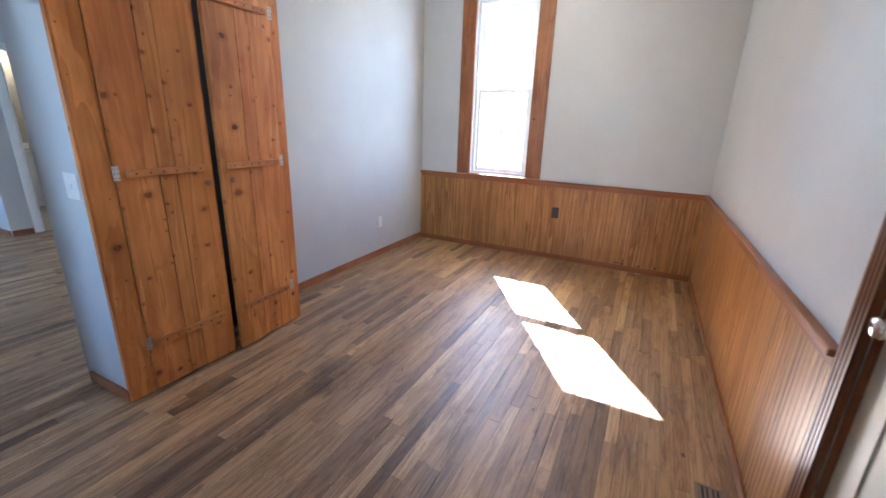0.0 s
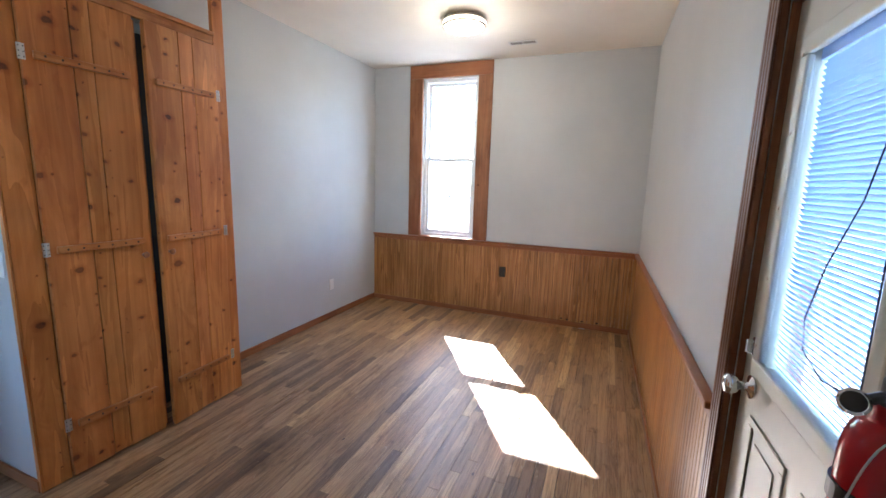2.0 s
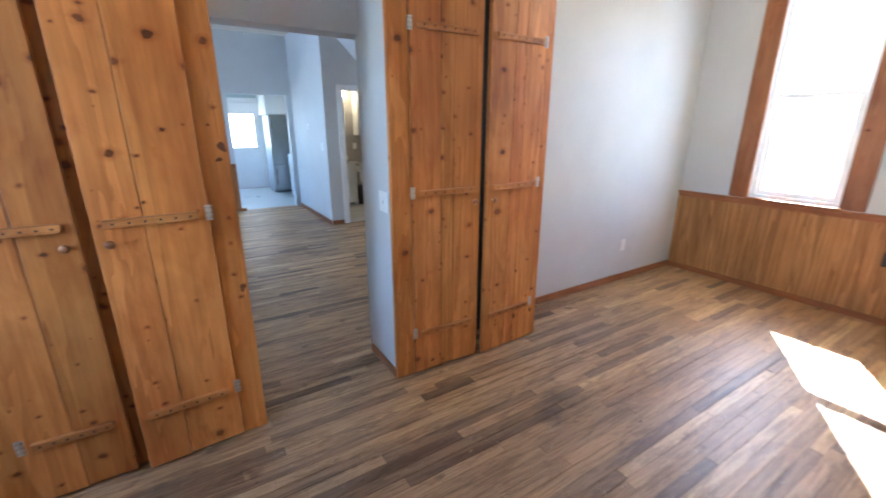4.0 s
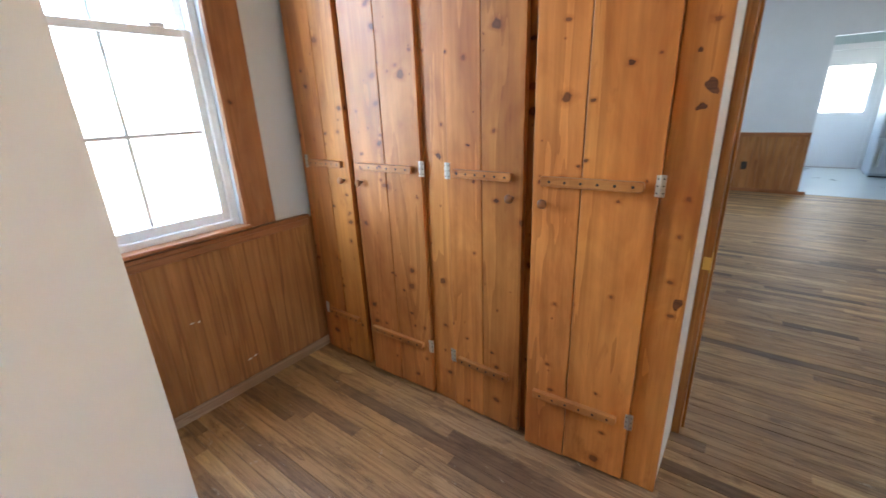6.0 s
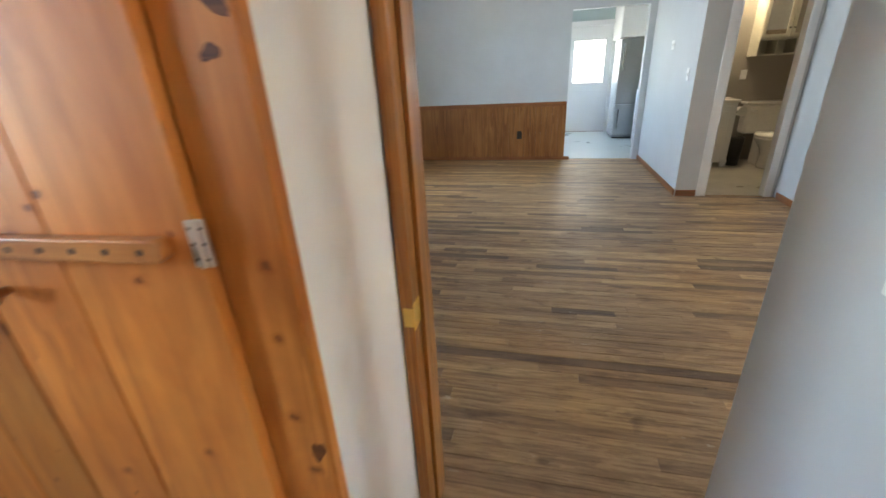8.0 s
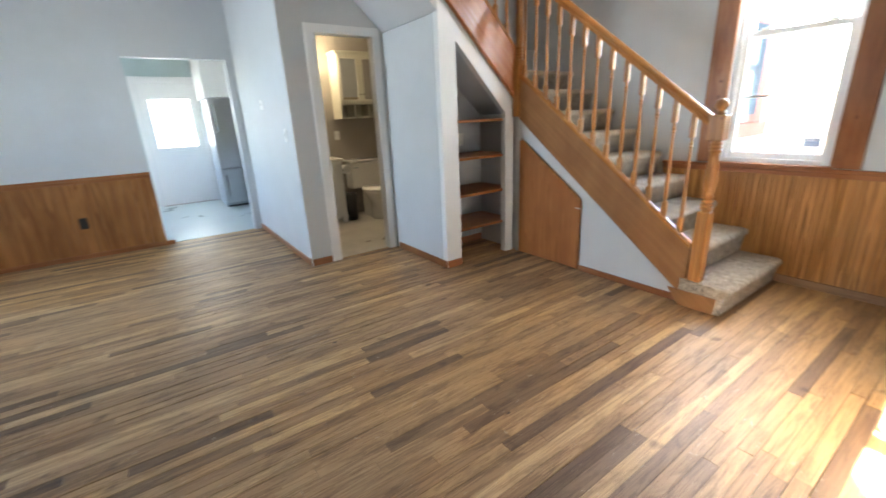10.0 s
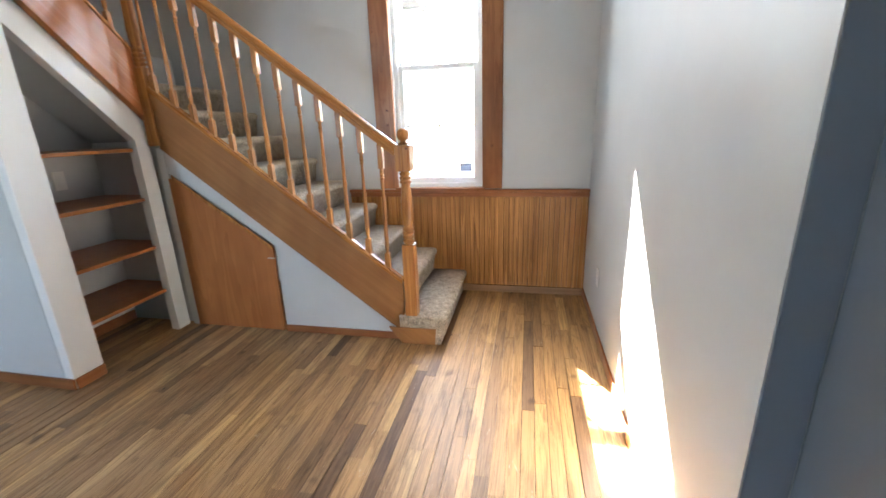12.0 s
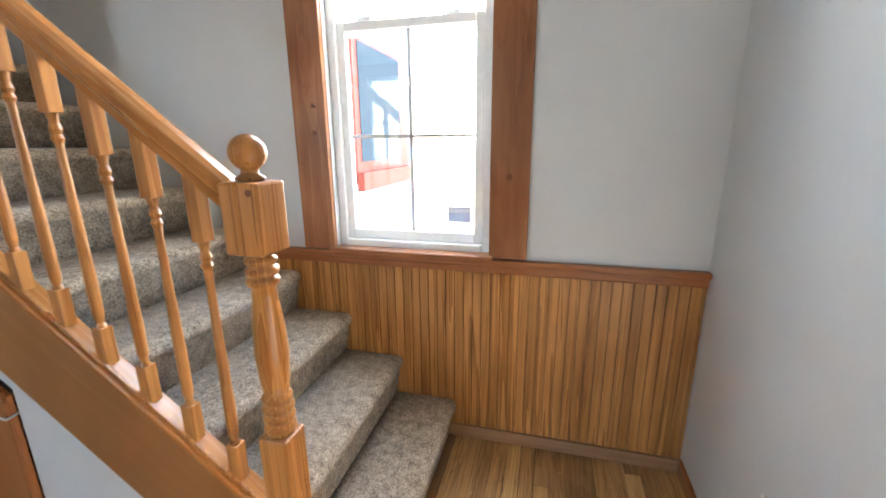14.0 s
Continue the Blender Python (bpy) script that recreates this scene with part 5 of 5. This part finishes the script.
def vanity(x0, x1, y0, y1):
    v = thing("vanity", ((x0 + x1) / 2, (y0 + y1) / 2, 0), "white bathroom vanity with panelled doors", "vanity")
    part("body", box(x0, x1, y0, y1, 0.10, 0.80, None, 0.003), M_WHITE, v)
    for yc in (y0 + 0.03, y1 - 0.03):
        part("foot", prism(((yc - 0.03, 0.002), (yc + 0.03, 0.002), (yc + 0.04, 0.0995), (yc - 0.04, 0.0995)), "x", x1 - 0.04, x1, None, 0.002), M_WHITE, v)
    part("apron", box(x1 - 0.02, x1 - 0.002, y0 + 0.075, y1 - 0.075, 0.06, 0.0995), M_WHITE, v)
    n = 2
    for k in range(n):
        a, b = y0 + 0.03 + k * (y1 - y0 - 0.06) / n, y0 + 0.03 + (k + 1) * (y1 - y0 - 0.06) / n
        dr = part("door", box(x1 + 0.0005, x1 + 0.018, a + 0.006, b - 0.006, 0.16, 0.76, None, 0.003), M_WHITE, v)
        part("panel", box(x1 + 0.0185, x1 + 0.024, a + 0.05, b - 0.05, 0.22, 0.70, None, 0.004), M_WHITE, dr)
        part("knob", lathe(((0.006, 0), (0.011, 0.014), (0, 0.018)), (x1 + 0.018, a + 0.03 if k else b - 0.03, 0.55), 12, None, Matrix.Rotation(radians(90), 4, "Y")), M_NICKEL, dr)
    part("countertop", box(x0, x1 + 0.03, y0 - 0.01, y1 + 0.015, 0.8005, 0.835, None, 0.008), M_PORC, v)
    part("backsplash", box(x0, x0 + 0.02, y0, y1, 0.8355, 0.92, None, 0.004), M_PORC, v)
    return v


vanity(-7.315, -6.86, 2.88, 3.50)


def toilet(x, y):
    t = thing("toilet", (x, y, 0), "white porcelain toilet with closed lid", "toilet")
    part("tank", box(-7.30, -7.10, y - 0.23, y + 0.23, 0.38, 0.74, None, 0.03), M_PORC, t)
    part("tank_lid", box(-7.31, -7.085, y - 0.245, y + 0.245, 0.7405, 0.775, None, 0.012), M_PORC, t)
    base_bm = lathe(((0.10, 0.006), (0.11, 0.03), (0.09, 0.16), (0.11, 0.24), (0.185, 0.36), (0.19, 0.39), (0, 0.39)), (0, 0, 0), 28)
    part("bowl", join(bmesh.new(), base_bm, Matrix.Translation((-6.80, y, 0)) @ Matrix.Diagonal((1.3, 1, 1, 1))), M_PORC, t, "", True)
    part("neck", box(-7.10, -6.85, y - 0.10, y + 0.10, 0.006, 0.36, None, 0.03), M_PORC, t)
    lid = lathe(((0.19, 0.3905), (0.195, 0.40), (0.185, 0.425), (0, 0.43)), (0, 0, 0), 28)
    part("lid", join(bmesh.new(), lid, Matrix.Translation((-6.80, y, 0)) @ Matrix.Diagonal((1.3, 1, 1, 1))), M_PORC, t, "", True)
    part("lever", box(-7.105, -7.085, y - 0.19, y - 0.12, 0.66, 0.675, None, 0.003), M_CHROME, t)
    return t


toilet(-6.85, 3.94)


def wall_cabinet(y0, y1, z0, z1):
    c = thing("wall_cabinet", (-7.2, (y0 + y1) / 2, z0), "cream wall cabinet with mirrored doors and open cubbies", "cabinet")
    xf = -7.05
    zs = z0 + 0.17
    part("back_panel", box(-7.3195, -7.31, y0 + 0.0185, y1 - 0.0185, z0 + 0.02, z1 - 0.02), M_CREAM, c)
    for a in (y0, y1 - 0.018):
        part("side_panel", box(-7.3195, xf, a, a + 0.018, z0, z1, None, 0.002), M_CREAM, c)
    for z in (z0, zs, z1 - 0.018):
        part("shelf", box(-7.3095, xf, y0 + 0.0185, y1 - 0.0185, z, z + 0.018), M_CREAM, c)
    for k in (1, 2):
        yc = y0 + k * (y1 - y0) / 3
        part("divider", box(-7.309, xf - 0.004, yc - 0.007, yc + 0.007, z0 + 0.0185, zs - 0.0005), M_CREAM, c)
    part("cornice", box(-7.3195, xf + 0.02, y0 - 0.02, y1 + 0.02, z1 + 0.0005, z1 + 0.03, None, 0.006), M_CREAM, c)
    ym = (y0 + y1) / 2
    for k, (a, b) in enumerate(((y0 + 0.004, ym - 0.002), (ym + 0.002, y1 - 0.004))):
        d = bmesh.new()
        for q in ((a, b, zs + 0.022, zs + 0.06), (a, b, z1 - 0.06, z1 - 0.022), (a, a + 0.04, zs + 0.0605, z1 - 0.0605), (b - 0.04, b, zs + 0.0605, z1 - 0.0605)):
            box(xf + 0.0005, xf + 0.018, *q, d, 0.003)
        dd = part("door", d, M_CREAM, c)
        part("mirror", box(xf + 0.003, xf + 0.008, a + 0.035, b - 0.035, zs + 0.055, z1 - 0.055), plain("mirror", (0.85, 0.86, 0.86), 0.03, 1.0), dd, "mirror glass")
        part("knob", lathe(((0.006, 0), (0.010, 0.014), (0, 0.018)), (xf + 0.018, b - 0.02 if k == 0 else a + 0.02, zs + 0.12), 12, None, Matrix.Rotation(radians(90), 4, "Y")), M_BLACK, dd)
    return c


wall_cabinet(3.65, 4.25, 1.31, 2.085)


def bath_sconce(y, z):
    s = thing("wall_lamp", (-7.3, y, z), "small glowing glass wall lamp above the vanity", "wall lamp")
    part("backplate", box(-7.3195, -7.30, y - 0.10, y + 0.10, z - 0.03, z + 0.03, None, 0.006), M_NICKEL, s)
    part("shade", box(-7.2995, -7.18, y - 0.06, y + 0.06, z - 0.06, z + 0.06, None, 0.012), M_BATHLAMP, s, "glowing frosted glass")
    return s


bath_sconce(3.40, 2.07)


def waste_bin(x, y):
    w = thing("waste_bin", (x, y, 0), "dark brown waste bin beside the toilet", "bin")
    part("body", lathe(((0.085, 0.006), (0.105, 0.36), (0.10, 0.36), (0.082, 0.012), (0, 0.012)), (x, y, 0), 24), M_BLACK, w, "", True)
    return w


waste_bin(-6.98, 3.60 + 0.0)
cover_plate("light_switch", "x", -7.32, 3.66, 1.10, 1, "white switch plate on the taupe wall", "switch")


def paper_roll(y, z):
    p = thing("toilet_paper", (-6.95, y, z), "white toilet paper roll on the vanity side", "toilet paper")
    part("roll", lathe(((0.02, -0.05), (0.055, -0.05), (0.055, 0.05), (0.02, 0.05)), (-6.98, y + 0.03, z), 20, None, Matrix.Rotation(radians(90), 4, "Y")), M_PLATE, p)
    part("holder", box(-7.04, -6.92, y - 0.0595, y - 0.03, z - 0.012, z + 0.012, None, 0.003), M_BLACK, p)
    return p


paper_roll(3.56, 0.68)


# ---- kitchen, seen through the opening ----
def kitchen_door():
    d = thing("door_2", (-10.37, 2.0, 0), "white back door with a bright window", "door", "", "structure")
    y0, y1 = 1.60, 2.42
    leaf = bmesh.new()
    for a in ((y0, y1, 0.01, 0.98), (y0, y1, 1.75, 2.0), (y0, y0 + 0.12, 0.98, 1.75), (y1 - 0.12, y1, 0.98, 1.75)):
        box(-10.395, -10.355, *a, leaf)
    part("leaf", leaf, M_WHITE, d)
    part("casing", box(-10.398, -10.34, y0 - 0.09, y0 - 0.004, 0.005, 2.1), M_WHITE, d)
    part("casing", box(-10.398, -10.34, y1 + 0.004, y1 + 0.09, 0.005, 2.1), M_WHITE, d)
    part("head_casing", box(-10.398, -10.338, y0 - 0.003, y1 + 0.003, 2.005, 2.1), M_WHITE, d)
    # The pane glows itself; no opening behind it lets daylight in.
    part("pane", box(-10.38, -10.37, y0 + 0.12, y1 - 0.12, 0.98, 1.75), glow("glowing_door_pane", (0.92, 0.97, 1.0), 0.3), d, "door glass that glows in place of daylight")
    part("muntin", box(-10.366, -10.358, y0 + 0.12, y1 - 0.12, 1.22, 1.235), M_WHITE, d)
    part("threshold", box(-10.395, -10.33, y0, y1, 0.0045, 0.0095), M_DARK, d)
    return d


kitchen_door()


def refrigerator(x0, x1, y0, y1):
    f = thing("refrigerator", ((x0 + x1) / 2, (y0 + y1) / 2, 0), "stainless steel refrigerator with bottom freezer", "refrigerator")
    part("body", box(x0, x1 - 0.06, y0, y1, 0.03, 1.70, None, 0.006), plain("grey_cabinet", (0.38, 0.40, 0.42), 0.4), f)
    part("base", box(x0 + 0.03, x1 - 0.08, y0 + 0.02, y1 - 0.02, 0.005, 0.029), M_BLACK, f)
    for za, zb in ((0.08, 0.62), (0.635, 1.70)):
        d = part("door", box(x1 - 0.0595, x1, y0 + 0.003, y1 - 0.003, za, zb, None, 0.008), M_STEEL, f)
        part("handle", box(x1 + 0.02, x1 + 0.045, y0 + 0.05, y0 + 0.075, max(za + 0.1, zb - 0.5), zb - 0.08, None, 0.006), M_CHROME, d)
    return f


refrigerator(-9.95, -9.28, 2.43, 3.18)


def cupboard(x0, x1, y0, y1, z0, z1, label):
    c = thing("cupboard", ((x0 + x1) / 2, (y0 + y1) / 2, z0), label, "cupboard")
    part("body", box(x0, x1 - 0.02, y0, y1, z0, z1, None, 0.003), M_WHITE, c)
    ym = (y0 + y1) / 2
    for a, b in ((y0, ym), (ym, y1)):
        part("door", box(x1 - 0.0195, x1, a + 0.003, b - 0.003, z0 + 0.003, z1 - 0.003, None, 0.004), M_WHITE, c)
    return c


cupboard(-10.398, -9.40, 2.43, 3.18, 1.72, 2.40, "white cupboard above the refrigerator")
lower = cupboard(-9.0, -8.4, 2.72, 3.6, 0.005, 0.88, "white base cupboard with a pale worktop")

# the east wall stands a little out of square: turn it with all that is fixed to it about the north corner
SKEW = Matrix.Translation((XR, YF, 0)) @ Matrix.Rotation(0.0160, 4, "Z") @ Matrix.Translation((-XR, -YF, 0))
for ob in list(scene.collection.all_objects):
    if ob.parent is None and ob.type in ("MESH", "EMPTY"):
        mid = ob.location if ob.type == "EMPTY" else sum((Vector(c) for c in ob.bound_box), Vector()) / 8 + ob.location
        if (XR - 0.06 < mid.x < XR + 0.2 and mid.y > -0.9 and ob.name != "fire_extinguisher") or ob.name.startswith("wall_east"):
            ob.matrix_world = SKEW @ Matrix.Translation(ob.location)


# ---- floor planks, laid last ----
def plank_floor():
    rng = random.Random(7)
    width = 0.0585
    stuff_v, stuff_f = [], []
    lengths = (0.35, 0.55, 0.75, 0.95, 1.2, 1.5)
    meshes = {}

    def corner_data(w, l, h=0.018, c=0.0006, tilt=0.0):
        v = [(-w, -l, -h), (w, -l, -h), (w, l, -h), (-w, l, -h),
             (-w, -l, -c), (w, -l, -c), (w, l, -c), (-w, l, -c),
             (-w + c, -l + c, 0), (w - c, -l + c, 0), (w - c, l - c, 0), (-w + c, l - c, 0)]
        v = [(a, q, d + tilt * a if d > -h / 2 else d) for a, q, d in v]
        f = [(0, 1, 5, 4), (1, 2, 6, 5), (2, 3, 7, 6), (3, 0, 4, 7), (4, 5, 9, 8), (5, 6, 10, 9), (6, 7, 11, 10), (7, 4, 8, 11), (8, 9, 10, 11)]
        return v, f

    for l in lengths:
        for k, (gap, tilt) in enumerate(((0.0005, 0.006), (0.0012, -0.011), (0.0028, 0.013), (0.0007, -0.004))):
            v, f = corner_data(width / 2 - gap / 2, l / 2 - 0.0003, tilt=tilt)
            me = bpy.data.meshes.new("plank")
            me.from_pydata(v, [], f)
            me.materials.append(M_FLOOR)
            meshes[l, k] = me

    def laid(x, y):
        if y < YS or y > YF:
            return False
        if x < -5.52 and y > 2.60:
            return False
        return XK - 0.05 < x < XR + 0.11

    single = 0
    x = XK - 0.03
    while x < XR + 0.13:
        y = YS - 0.1 - rng.random() * 1.2
        while y < YF:
            l = rng.choice(lengths)
            yc = y + l / 2
            inside = laid(x, yc) or laid(x, y + 0.05) or laid(x, y + l - 0.05)
            if inside:
                near = (-0.9 < x < 0.75 and 1.9 < yc < 3.8) or (-2.55 < x < -1.8 and 2.7 < yc < 4.8)
                gap = rng.choice((0.0004, 0.0006, 0.0008, 0.0012, 0.0020, 0.0036))
                dz = rng.uniform(-0.0006, 0.0006)
                if near and single < 300:
                    o = new("plank", meshes[l, rng.randrange(4)])
                    o.parent = floor_ob
                    o.location = (x, yc, dz)
                    single += 1
                else:
                    end0, end1 = max(y, YS - 0.06), min(y + l, YF + 0.06)
                    yc = (end0 + end1) / 2
                    v, f = corner_data(width / 2 - gap / 2, (end1 - end0) / 2 - 0.0003, tilt=rng.uniform(-0.014, 0.014))
                    n = len(stuff_v)
                    stuff_v.extend((a + x, b + yc, c + dz) for a, b, c in v)
                    stuff_f.extend(tuple(i + n for i in q) for q in f)
            y += l
        x += width
    me = bpy.data.meshes.new("planks")
    me.from_pydata(stuff_v, [], stuff_f)
    me.materials.append(M_FLOOR)
    o = new("planks", me)
    o.parent = floor_ob
    tagged(o, "worn oak floor strips", "", "", "stuff")


plank_floor()
